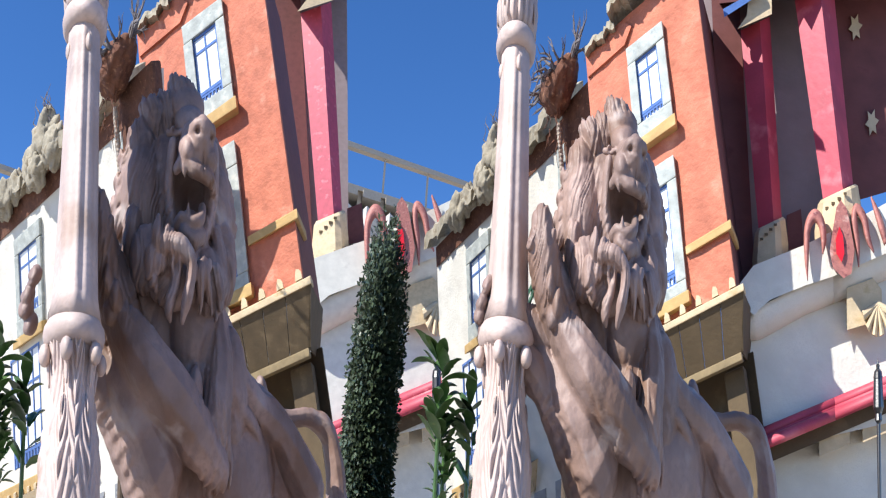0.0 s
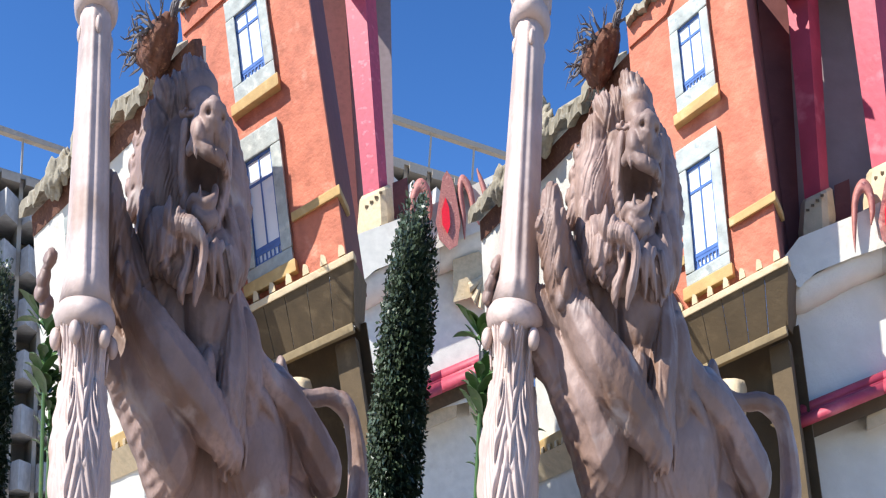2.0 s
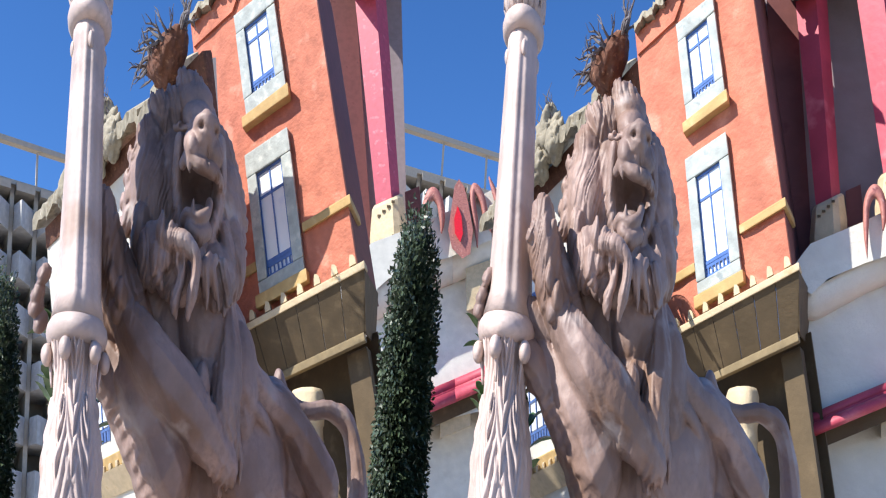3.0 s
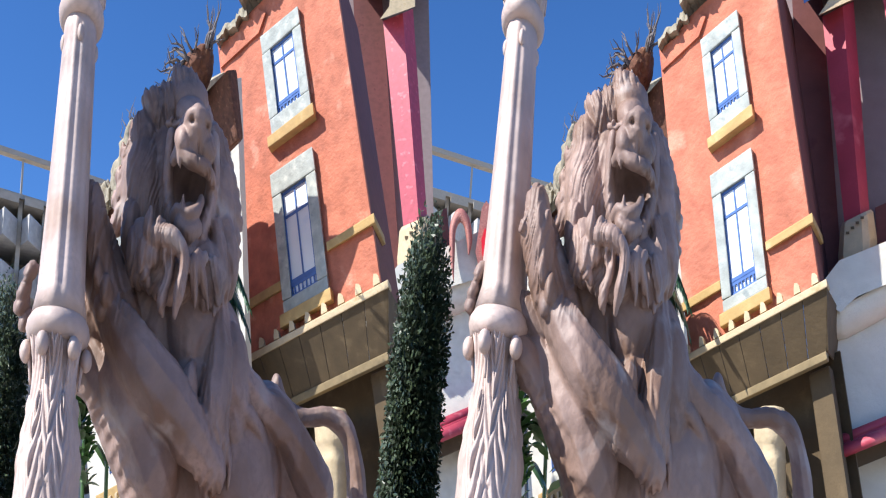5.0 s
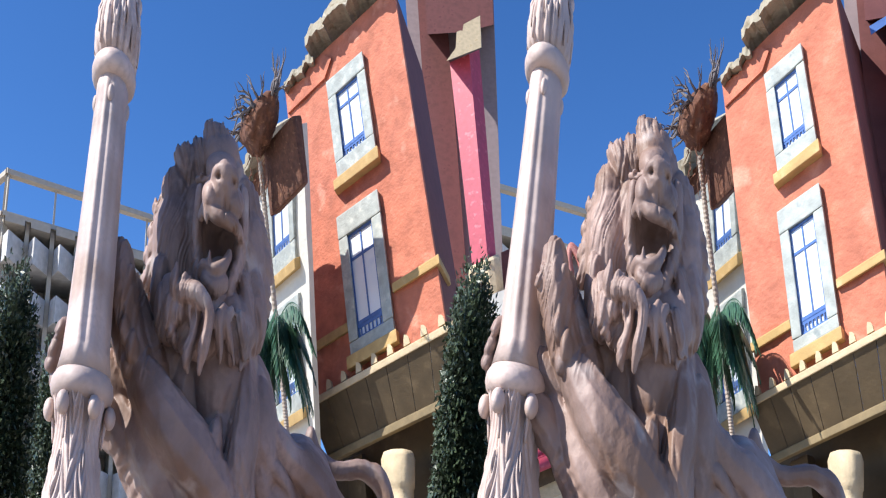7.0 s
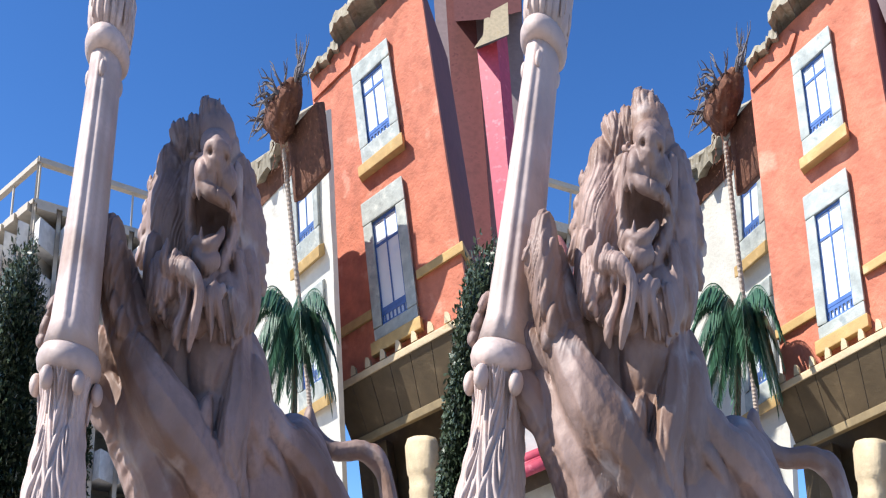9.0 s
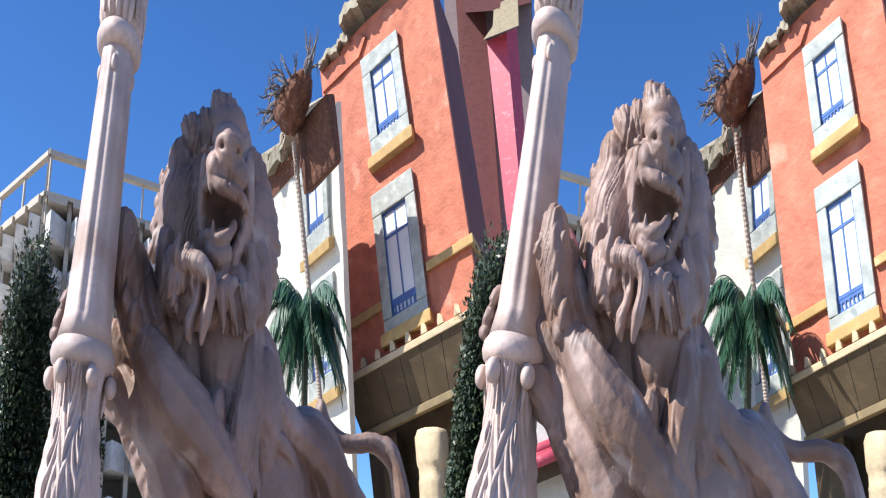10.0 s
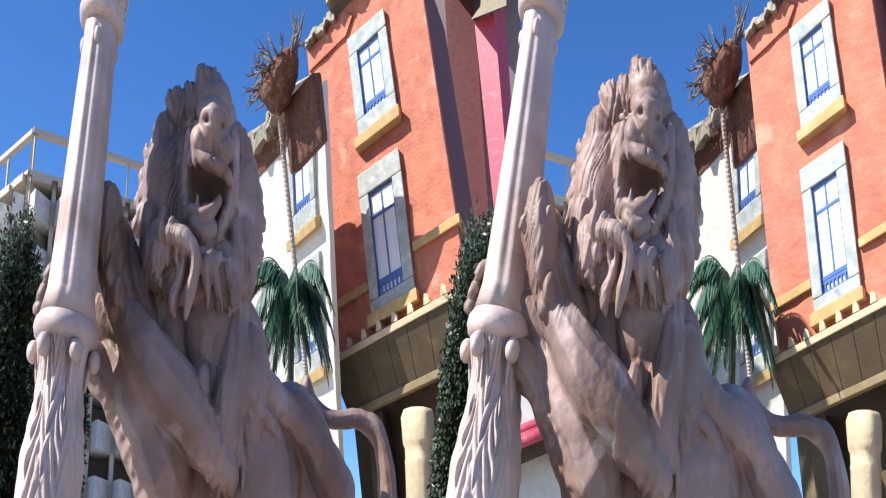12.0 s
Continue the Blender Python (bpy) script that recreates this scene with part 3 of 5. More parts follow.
# ---- lamp post ----
def lamp_post():
    x, y = -1.125, 3.55
    post = thing("lamp_post", (x, y, 0.9), "carved pinkish stone lamp post with fluted shaft and globe", "lamp post")
    bm = bmesh.new()
    z0, z1 = 2.405, 3.68
    prof = [(z0 + (z1 - z0) * k / 14, 0.205 - 0.055 * (k / 14) ** 0.6 if k else 0.222) for k in range(15)]

    def flute(a, k):
        return 1 - 0.055 * abs(math.cos(5 * a)) ** 3 if 0 < k < 14 else 1.0
    revolve(bm, x, y, prof, 120, flute)
    part("shaft", bm, STONE, post, smooth=True)
    bm = bmesh.new()
    prof = [(2.295, 0.12), (2.305, 0.205), (2.325, 0.240), (2.352, 0.254), (2.380, 0.246), (2.405, 0.218), (2.42, 0.20), (2.425, 0.1)]
    revolve(bm, x, y, prof, 64)
    part("collar", bm, STONE, post, smooth=True)
    bm = bmesh.new()
    prof = [(1.66, 0.16), (1.70, 0.20), (1.80, 0.212), (1.92, 0.208), (2.00, 0.19), (2.08, 0.170), (2.16, 0.160), (2.24, 0.168), (2.31, 0.195), (2.345, 0.20)]
    prof = [tuple(p) for p in smooth_path([(*p, 0, 0) for p in prof], 12)]
    prof = [(p[0], p[1]) for p in prof]

    rows = len(prof)

    def leaves(a, k):
        """Acanthus leaves in two tiers: midribs, slanting lobes and deep gaps between leaves."""
        v = k / rows
        out = 1.0
        for num, ph, lo, hi, amp in ((6, 0.3, 0.0, 0.62, 0.10), (6, 0.82, 0.25, 1.0, 0.09)):
            t = ((a + ph) * num / (2 * math.pi)) % 1.0 * 2 - 1
            h = (v - lo) / (hi - lo)
            if 0 <= h <= 1:
                wid = 0.95 * math.sin(math.pi * min(1, 0.25 + 0.75 * h)) ** 0.6 + 0.05
                if abs(t) < wid:
                    q = t / wid
                    lobe = abs(math.sin(10 * (h - 0.45 * abs(q)) * math.pi / 2))
                    out = max(out, 1 + 1.5 * amp * (0.35 + 0.5 * (1 - q * q) + 0.35 * math.exp(-(q / 0.12) ** 2)) * (0.35 + 0.65 * lobe) * (0.7 + 0.6 * h))
        return out
    revolve(bm, x, y, prof, 300, leaves)
    vase = part("acanthus_vase", bm, STONE, post, smooth=True)
    for k in range(6):
        a = 2 * math.pi * (k + 0.35) / 6
        bm = bmesh.new()
        c = Vector((x + 0.235 * math.cos(a), y + 0.235 * math.sin(a), 2.272))
        bmesh.ops.create_uvsphere(bm, u_segments=16, v_segments=10, radius=1, matrix=Matrix.Translation(c) @ Matrix.Diagonal((0.050, 0.050, 0.042, 1)))
        q = smooth_path([(c.x, c.y, 2.30, 0.035), (c.x - 0.03 * math.cos(a), c.y - 0.03 * math.sin(a), 2.25, 0.018), (c.x - 0.05 * math.cos(a), c.y - 0.05 * math.sin(a), 2.16, 0.008)], 5)
        tube(bm, [v[:3] for v in q], [v[3] for v in q], 10)
        part("scroll", bm, STONE, post, smooth=True)
    bm = bmesh.new()
    prof = [(3.650, 0.13), (3.660, 0.180), (3.685, 0.206), (3.715, 0.213), (3.745, 0.203), (3.775, 0.17)]
    revolve(bm, x, y, prof, 64)
    part("upper_ring", bm, STONE, post, smooth=True)
    bm = bmesh.new()
    prof = [(3.755, 0.17), (3.815, 0.205), (3.905, 0.215), (3.995, 0.20), (4.065, 0.172), (4.125, 0.165), (4.175, 0.175), (4.225, 0.165), (4.255, 0.12)]
    revolve(bm, x, y, prof, 120, lambda a, k: 1 + 0.045 * math.cos(19 * a + 0.4 * math.sin(7 * a + k)) + 0.02 * math.cos(41 * a))
    part("shaggy_capital", bm, STONE, post, smooth=True)
    for k in range(26):
        a = 2 * math.pi * k / 26 + random.uniform(-0.06, 0.06)
        bm = bmesh.new()
        z = random.uniform(3.97, 4.12)
        d = Vector((math.cos(a), math.sin(a), 0))
        p = [Vector((x, y, z)) + d * 0.17, Vector((x, y, z - 0.09)) + d * 0.208, Vector((x, y, z - 0.19)) + d * 0.21]
        tube(bm, p, [0.010, 0.018, 0.005], 6)
        part("lock", bm, STONE, post, smooth=True)
    for a in (200, 290, 20, 110):
        bm = bmesh.new()
        d = Vector((math.cos(radians(a)), math.sin(radians(a)), 0))
        bmesh.ops.create_uvsphere(bm, u_segments=16, v_segments=10, radius=1, matrix=Matrix.Translation(Vector((x, y, 3.56)) + d * 0.146) @ Matrix.Diagonal((0.030, 0.030, 0.042, 1)))
        part("boss", bm, STONE, post, smooth=True)
        bm = bmesh.new()
        bmesh.ops.create_uvsphere(bm, u_segments=16, v_segments=10, radius=1, matrix=Matrix.Translation(Vector((x, y, 4.125)) + d * 0.18) @ Matrix.Diagonal((0.03, 0.03, 0.05, 1)))
        part("boss", bm, STONE, post, smooth=True)
    bm = bmesh.new()
    bmesh.ops.create_uvsphere(bm, u_segments=40, v_segments=24, radius=1, matrix=Matrix.Translation((x, y, 4.45)) @ Matrix.Diagonal((0.26, 0.26, 0.25, 1)))
    part("globe", bm, GLOBE, post, "white milk-glass globe", smooth=True)
    bm = bmesh.new()
    box(bm, Matrix.Translation((x, y, 0)), -0.29, 0.29, -0.29, 0.29, 1.60, 1.665, 0.015)
    box(bm, Matrix.Translation((x, y, 0)), -0.25, 0.25, -0.25, 0.25, -0.3, 1.60, 0.02)
    part("plinth", bm, STONE, post)


lamp_post()


# ---- terracotta house ----
LEAN = Matrix(((1, 0.03, 0, 0), (0, 1, 0, 0), (0, 0, 1, 0), (0, 0, 0, 1)))   # the lower window leans a little more


def window_set(m, parent, x0, x1, y0, y1, depth=0.16, sill=True, band=0.27, head=0.34, foot=0.35):
    """A stone surround in blocks, a blue casement with white panes and a fretted apron, and a yellow sill."""
    win = part("window_surround", bmesh.new(), GREY_STONE, parent, "weathered grey-green stone window surround")
    f = band
    blocks = [(x0, x1, y1 - head, y1), (x0, x0 + f, y0 + foot, y1 - head), (x1 - f, x1, y0 + foot, y1 - head), (x0, x1, y0, y0 + foot)]
    for a, b, c, d in blocks:
        bm = bmesh.new()
        box(bm, m, a + 0.004, b - 0.004, c + 0.004, d - 0.004, -0.1, depth + random.uniform(-0.012, 0.012), 0.03, 0.012)
        part("stone_block", bm, GREY_STONE, win)
    a, b, c, d = x0 + f, x1 - f, y0 + foot, y1 - head
    h = d - c
    apron = 0.12 * h
    bm = bmesh.new()
    w = 0.045
    z0, z1 = 0.02, 0.075
    for q in ((a, a + w, c, d), (b - w, b, c, d), (a + w, b - w, d - w, d), (a + w, b - w, c + apron, c + apron + w * 1.3)):
        box(bm, m, *q, z0, z1)
    mid = (a + b) / 2
    box(bm, m, mid - w * 0.55, mid + w * 0.55, c + apron + w * 1.3, d - w, z0, z1 - 0.01)
    box(bm, m, a + w, mid - w * 0.55, c + 0.74 * h, c + 0.74 * h + w, z0, z1 - 0.012)
    box(bm, m, mid + w * 0.55, b - w, c + 0.74 * h, c + 0.74 * h + w, z0, z1 - 0.012)
    sash = part("casement", bm, BLUE, win, "blue-painted casement frame")
    for q in ((a + w, mid - w * 0.55, c + apron + w * 1.3, c + 0.74 * h), (mid + w * 0.55, b - w, c + apron + w * 1.3, c + 0.74 * h),
              (a + w, mid - w * 0.55, c + 0.74 * h + w, d - w), (mid + w * 0.55, b - w, c + 0.74 * h + w, d - w)):
        bm = bmesh.new()
        box(bm, m, *q, 0.025, 0.04)
        part("pane", bm, PANE, win, "white window pane")
    bm = bmesh.new()
    box(bm, m, a + w, b - w, c + apron * 0.72, c + apron, 0.03, 0.065)
    box(bm, m, a + w, b - w, c + 0.005, c + apron * 0.18, 0.03, 0.065)
    n = 6
    for k in range(n):
        xx = a + w + (b - a - 2 * w) * (k + 0.5) / n
        box(bm, m, xx - 0.024, xx + 0.024, c + apron * 0.18, c + apron * 0.72, 0.03, 0.065)
    part("fretted_apron", bm, BLUE, win, "blue fretwork strip")
    bm = bmesh.new()
    box(bm, m, a + w, b - w, c + 0.01, c + apron * 0.98, 0.005, 0.022)
    part("apron_panel", bm, PANE, win, "white panel behind the fretwork")
    if sill:
        bm = bmesh.new()
        box(bm, m, x0 - 0.12, x1 + 0.10, y0 - 0.20, y0 - 0.006, -0.05, depth + 0.16, 0.02, 0.01)
        part("window_sill", bm, OCHRE, win, "ochre-yellow painted sill")
    return win


def wall_panel(m, x0, x1, y0, y1, holes, z0, z1, nx=40, ny=40, wob=0.012):
    """A stucco wall with holes cut through it, slightly uneven."""
    bm = bmesh.new()
    xs = sorted({x0, x1, *[h[0] for h in holes], *[h[1] for h in holes], *np.linspace(x0, x1, nx).round(3)})
    ys = sorted({y0, y1, *[h[2] for h in holes], *[h[3] for h in holes], *np.linspace(y0, y1, ny).round(3)})
    ok = lambda x, y: not any(a < x < b and c < y < d for a, b, c, d in holes)
    vs = {}

    def vert(i, j, z):
        if (i, j, z) not in vs:
            dz = wob * noise.noise((xs[i] * 1.4, ys[j] * 1.4, 7)) * 2 if z == z1 else 0
            vs[i, j, z] = bm.verts.new(m @ Vector((xs[i], ys[j], z + dz)))
        return vs[i, j, z]
    cells = {(i, j) for i in range(len(xs) - 1) for j in range(len(ys) - 1) if ok((xs[i] + xs[i + 1]) / 2, (ys[j] + ys[j + 1]) / 2)}
    for i, j in cells:
        for z in (z0, z1):
            bm.faces.new([vert(a, b, z) for a, b in ((i, j), (i + 1, j), (i + 1, j + 1), (i, j + 1))])
        for (di, dj), (p, q) in (((0, -1), ((i, j), (i + 1, j))), ((0, 1), ((i, j + 1), (i + 1, j + 1))), ((-1, 0), ((i, j), (i, j + 1))), ((1, 0), ((i + 1, j), (i + 1, j + 1)))):
            if (i + di, j + dj) not in cells:
                bm.faces.new((vert(*p, z0), vert(*q, z0), vert(*q, z1), vert(*p, z1)))
    return bm


def terracotta_house():
    m = FACADE
    house = thing("terracotta_house", m @ Vector((-0.6, -2.7, -1)), "crooked terracotta-stuccoed house with grey window surrounds", "house")
    holes = [(-0.88, 0.07, 0.99, 2.20), (-1.10, -0.08, -1.99, -0.30)]
    part("wall", wall_panel(m, -3.12, 1.87, -2.55, 3.2, holes, -0.3, 0.0, 36, 44, 0.02), TERRACOTTA, house, smooth=False)
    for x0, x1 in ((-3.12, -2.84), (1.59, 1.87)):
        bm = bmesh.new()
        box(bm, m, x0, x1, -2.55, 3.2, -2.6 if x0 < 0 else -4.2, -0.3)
        # the side away from the sun gets dark maroon, its shade painted in
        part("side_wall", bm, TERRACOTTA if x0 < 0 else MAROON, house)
    window_set(m, house, -1.22, 0.41, 0.69, 2.52, band=0.35, head=0.33, foot=0.31)
    window_set(m @ LEAN, house, -1.46, 0.26, -2.19, 0.10, band=0.37, head=0.40, foot=0.21)
    for a, b, c in ((-3.18, -1.52, -1.78), (0.30, 2.0, -1.62)):
        bm = bmesh.new()
        box(bm, m, a, b, c, c + 0.14, -0.05, 0.14, 0.02, 0.01)
        part("ledge", bm, OCHRE, house, "ochre-yellow painted ledge")
    bm = bmesh.new()
    box(bm, m, 1.875, 2.0, -1.62, -1.48, -1.6, 0.14, 0.02)
    part("ledge", bm, OCHRE, house, "ochre-yellow painted ledge")
    # broken cornice with its rocky tiles
    bm = bmesh.new()
    prism(bm, m, [(-3.05, 2.62), (-1.28, 2.66), (-0.9, 2.9), (-1.2, 3.1), (-1.7, 3.15), (-2.3, 3.0), (-3.0, 3.05)], -0.1, 0.08)
    part("cornice", bm, TERRACOTTA, house)
    random.seed(11)
    for x0, x1, y0, y1, zz in ((-3.0, -2.1, 2.98, 3.12, 0.35), (-2.2, -1.6, 3.02, 3.16, 0.3), (-1.75, -0.85, 3.28, 3.5, 0.6), (-0.9, 0.1, 3.34, 3.56, 0.62), (0.1, 1.2, 3.3, 3.5, 0.6), (1.15, 2.0, 3.26, 3.46, 0.6)):
        bm = bmesh.new()
        n = 9
        rings = []
        for k in range(n):
            t = k / (n - 1)
            xx = x0 + (x1 - x0) * t
            arc = math.sin(math.pi * t) * 0.10
            j = lambda: random.uniform(-0.035, 0.035)
            rings.append([m @ Vector((xx, y0 + arc + j(), zz + j())), m @ Vector((xx, y1 + arc + j(), zz * 0.9 + j())), m @ Vector((xx, y1 + arc + 0.06, -0.8)), m @ Vector((xx, y0 + arc, -0.8))])
        loft(bm, rings)
        part("roof_tile", bm, ROCK, house, "curved rocky roof tile")
    # base moulding, dentils and the boarded apron below
    bm = bmesh.new()
    box(bm, m, -3.1, 2.17, -2.66, -2.55, -0.05, 0.42, 0.02, 0.01)
    part("base_moulding", bm, BUFF, house, "buff stone base moulding")
    for k in range(9):
        x = -3.0 + 0.6 * k
        bm = bmesh.new()
        prism(bm, m, [(x - 0.11, -2.53), (x + 0.11, -2.53), (x + 0.09, -2.43), (x + 0.04, -2.39), (x - 0.05, -2.37), (x - 0.09, -2.44)], 0.24, 0.40)
        part("dentil", bm, BUFF, house)
    n = 7
    for k in range(n):
        a, b = -3.3 + 5.4 * k / n, -3.3 + 5.4 * (k + 1) / n
        bm = bmesh.new()
        lo = [m @ Vector(p) for p in ((a + 0.01, -2.66, 0.36), (b - 0.01, -2.66, 0.36), (b - 0.01, -2.66, 0.28), (a + 0.01, -2.66, 0.28))]
        hi = [m @ Vector(p) for p in ((a * 0.9 - 0.05, -3.40, -0.22), (b * 0.9 - 0.07, -3.40, -0.22), (b * 0.9 - 0.07, -3.40, -0.30), (a * 0.9 - 0.05, -3.40, -0.30))]
        loft(bm, [lo, hi])
        part("apron_board", bm, BROWN, house, "brown boarded apron panel")
    bm = bmesh.new()
    lo = [m @ Vector(p) for p in ((2.10, -2.66, 0.36), (2.14, -2.66, 0.36), (2.14, -2.66, -2.2), (2.10, -2.66, -2.2))]
    hi = [m @ Vector(p) for p in ((1.74, -3.40, -0.22), (1.78, -3.40, -0.22), (1.78, -3.40, -2.2), (1.74, -3.40, -2.2))]
    loft(bm, [lo, hi])
    part("apron_side", bm, BROWN, house)
    bm = bmesh.new()
    box(bm, m, -3.1, 1.75, -3.52, -3.40, -0.5, -0.16, 0.02)
    part("apron_rail", bm, RAIL, house, "tan timber rail under the apron")
    # wall and piers below the apron; their shade is in the dark brown
    bm = bmesh.new()
    box(bm, m, -3.4, 2.0, -9.5, -3.3, -1.7, -1.5)
    part("lower_wall", bm, BROWN, house)
    for x in (-2.2, 1.35):
        bm = bmesh.new()
        box(bm, m, x - 0.35, x + 0.35, -9.5, -3.53, -1.45, -0.7, 0.05)
        part("pier", bm, BROWN, house)


terracotta_house()


# ---- carved pillar under the house ----
def stone_pillar(p, r, label):
    bm = bmesh.new()
    x, y, z = p
    prof = [(0.0 - 0.3, r), (z - 0.9, r), (z - 0.85, r * 1.06), (z - 0.8, r), (z - 0.62, r * 1.02), (z - 0.58, r * 1.1), (z - 0.5, r * 1.15), (z - 0.1, r * 1.22), (z, r * 1.1)]
    revolve(bm, x, y, prof, 40, lambda a, k: 1 + 0.02 * math.sin(9 * a + k) + 0.012 * math.sin(23 * a + 2 * k))
    return tagged(part("stone_pillar", bm, BUFF, smooth=True), label, "pillar")


stone_pillar((3.344, 17.104, 4.508), 0.45, "buff carved stone pillar under the terracotta house")


# ---- cream house behind ----
def cream_house():
    m = WHITE
    house = thing("cream_house", m @ Vector((-9, -5, -1)), "crooked cream-stuccoed house with blue windows", "house")
    wins = [(-5.85, -4.40, 0.62, 2.28), (-6.0, -4.32, -2.05, 0.0), (-12.1, -10.35, 0.0, 2.05)]
    big = (-12.8, -10.8, -2.75, -0.35)
    holes = [(a + 0.27, b - 0.27, c + 0.35, d - 0.34) for a, b, c, d in wins] + [big]
    part("wall", wall_panel(m, -14.6, -3.9, -11.0, 2.75, holes, -0.3, 0.0, 60, 60, 0.02), CREAM_WALL, house)
    for w in wins:
        window_set(m, house, *w)
    a, b, c, d = big
    bm = bmesh.new()
    w = 0.06
    for q in ((a, a + w, c, d), (b - w, b, c, d), (a + w, b - w, d - w, d), (a + w, b - w, c + 0.25, c + 0.25 + w)):
        box(bm, m, *q, -0.06, 0.03)
    for k in (1, 2, 3):
        x = a + (b - a) * k / 4
        box(bm, m, x - 0.025, x + 0.025, c + 0.31, d - w, -0.05, 0.02)
    for k in (1, 2):
        y = c + 0.31 + (d - c - 0.31) * k / 3
        box(bm, m, a + w, b - w, y - 0.025, y + 0.025, -0.045, 0.015)
    for k in range(9):
        x = a + 0.15 + (b - a - 0.3) * k / 8
        box(bm, m, x - 0.06, x + 0.06, c + 0.02, c + 0.25, -0.05, 0.02)
    large = part("large_casement", bm, BLUE, house, "large blue casement window")
    for i in range(4):
        for j in range(3):
            bm = bmesh.new()
            box(bm, m, a + (b - a) * i / 4 + 0.03, a + (b - a) * (i + 1) / 4 - 0.03, c + 0.31 + (d - c - 0.31) * j / 3 + 0.03, c + 0.31 + (d - c - 0.31) * (j + 1) / 3 - 0.03, -0.04, -0.02)
            part("pane", bm, PANE, large)
    bm = bmesh.new()
    box(bm, m, -13.6, -8.1, -3.36, -3.06, -0.05, 0.4, 0.03, 0.01)
    part("ledge", bm, OCHRE, house, "ochre-yellow ledge")
    bm = bmesh.new()
    lo = [m @ Vector(p) for p in ((-13.6, -3.36, 0.5), (-7.6, -3.36, 0.5), (-7.6, -3.36, 0), (-13.6, -3.36, 0))]
    hi = [m @ Vector(p) for p in ((-13.6, -4.0, 0.1), (-7.8, -4.0, 0.1), (-7.8, -4.0, -0.1), (-13.6, -4.0, -0.1))]
    loft(bm, [lo, hi])
    part("apron", bm, BUFF, house, "buff boarded apron")
    for k in range(12):
        x = -13.4 + 0.48 * k
        bm = bmesh.new()
        box(bm, m, x, x + 0.17, -3.36, -3.22, 0.402, 0.5, 0.03)
        part("dentil", bm, BUFF, house)
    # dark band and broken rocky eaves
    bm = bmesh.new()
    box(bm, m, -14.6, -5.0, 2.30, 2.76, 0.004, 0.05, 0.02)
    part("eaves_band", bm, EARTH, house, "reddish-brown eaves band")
    random.seed(5)
    x = -14.9
    while x < -6.0:
        w = random.uniform(0.7, 1.5)
        bm = bmesh.new()
        rings = []
        dy = random.uniform(-0.05, 0.15)
        for k in range(7):
            t = k / 6
            arc = math.sin(math.pi * t) * 0.12 + dy
            j = lambda: random.uniform(-0.06, 0.06)
            rings.append([m @ Vector((x + w * t, 2.72 + arc + j(), 0.55 + j())), m @ Vector((x + w * t, 2.98 + arc + j(), 0.5 + j())), m @ Vector((x + w * t, 3.1 + arc, -0.8)), m @ Vector((x + w * t, 2.72 + arc, -0.8))])
        loft(bm, rings)
        part("roof_tile", bm, ROCK, house, "curved rocky roof tile")
        x += w * 0.96
    for x, y, z, r in ((-10.4, 3.05, 0.3, 0.42), (-9.7, 3.35, 0.2, 0.5), (-9.0, 3.05, 0.4, 0.4), (-9.9, 2.85, 0.6, 0.36), (-12.3, 2.95, 0.4, 0.4), (-11.6, 3.0, 0.3, 0.3)):
        bm = bmesh.new()
        bmesh.ops.create_icosphere(bm, subdivisions=4, radius=1)
        for v in bm.verts:
            k = 1 + 0.45 * noise.noise(v.co * 1.7 + Vector((x, y, 0))) + 0.18 * noise.noise(v.co * 5)
            v.co = m @ Vector((x + v.co.x * r * 1.3 * k, y + v.co.y * r * k, z + v.co.z * r * k))
        part("boulder", bm, ROCK, house, "rough rock on the roof", smooth=True)
    for k in range(9):
        bm = bmesh.new()
        pts = [Vector((-9.7 + random.uniform(-0.4, 0.4), 3.6, 0.2))]
        for q in range(4):
            pts.append(pts[-1] + Vector((random.uniform(-0.25, 0.25), random.uniform(0.08, 0.24), random.uniform(-0.1, 0.1))))
        tube(bm, [m @ p for p in pts], [0.035, 0.03, 0.022, 0.014, 0.006], 5)
        part("twig", bm, TWIG, house)
    for x, y in ((-7.86, -4.3), (-6.5, -4.25)):
        bm = bmesh.new()
        box(bm, m, x, x + 0.75, y - 0.55, y + 0.25, 0.0, 0.04)
        for k in range(8):
            box(bm, m, x + 0.04, x + 0.71, y - 0.5 + 0.09 * k, y - 0.46 + 0.09 * k, 0.04, 0.06)
        part("vent_grille", bm, GREY_GRILLE, house, "grey louvred vent")
    bm = bmesh.new()
    box(bm, m, -8.6, -5.6, -5.9, -4.95, 0.0, 0.2, 0.06)
    part("cornice_block", bm, OCHRE, house, "ochre carved block")


cream_house()


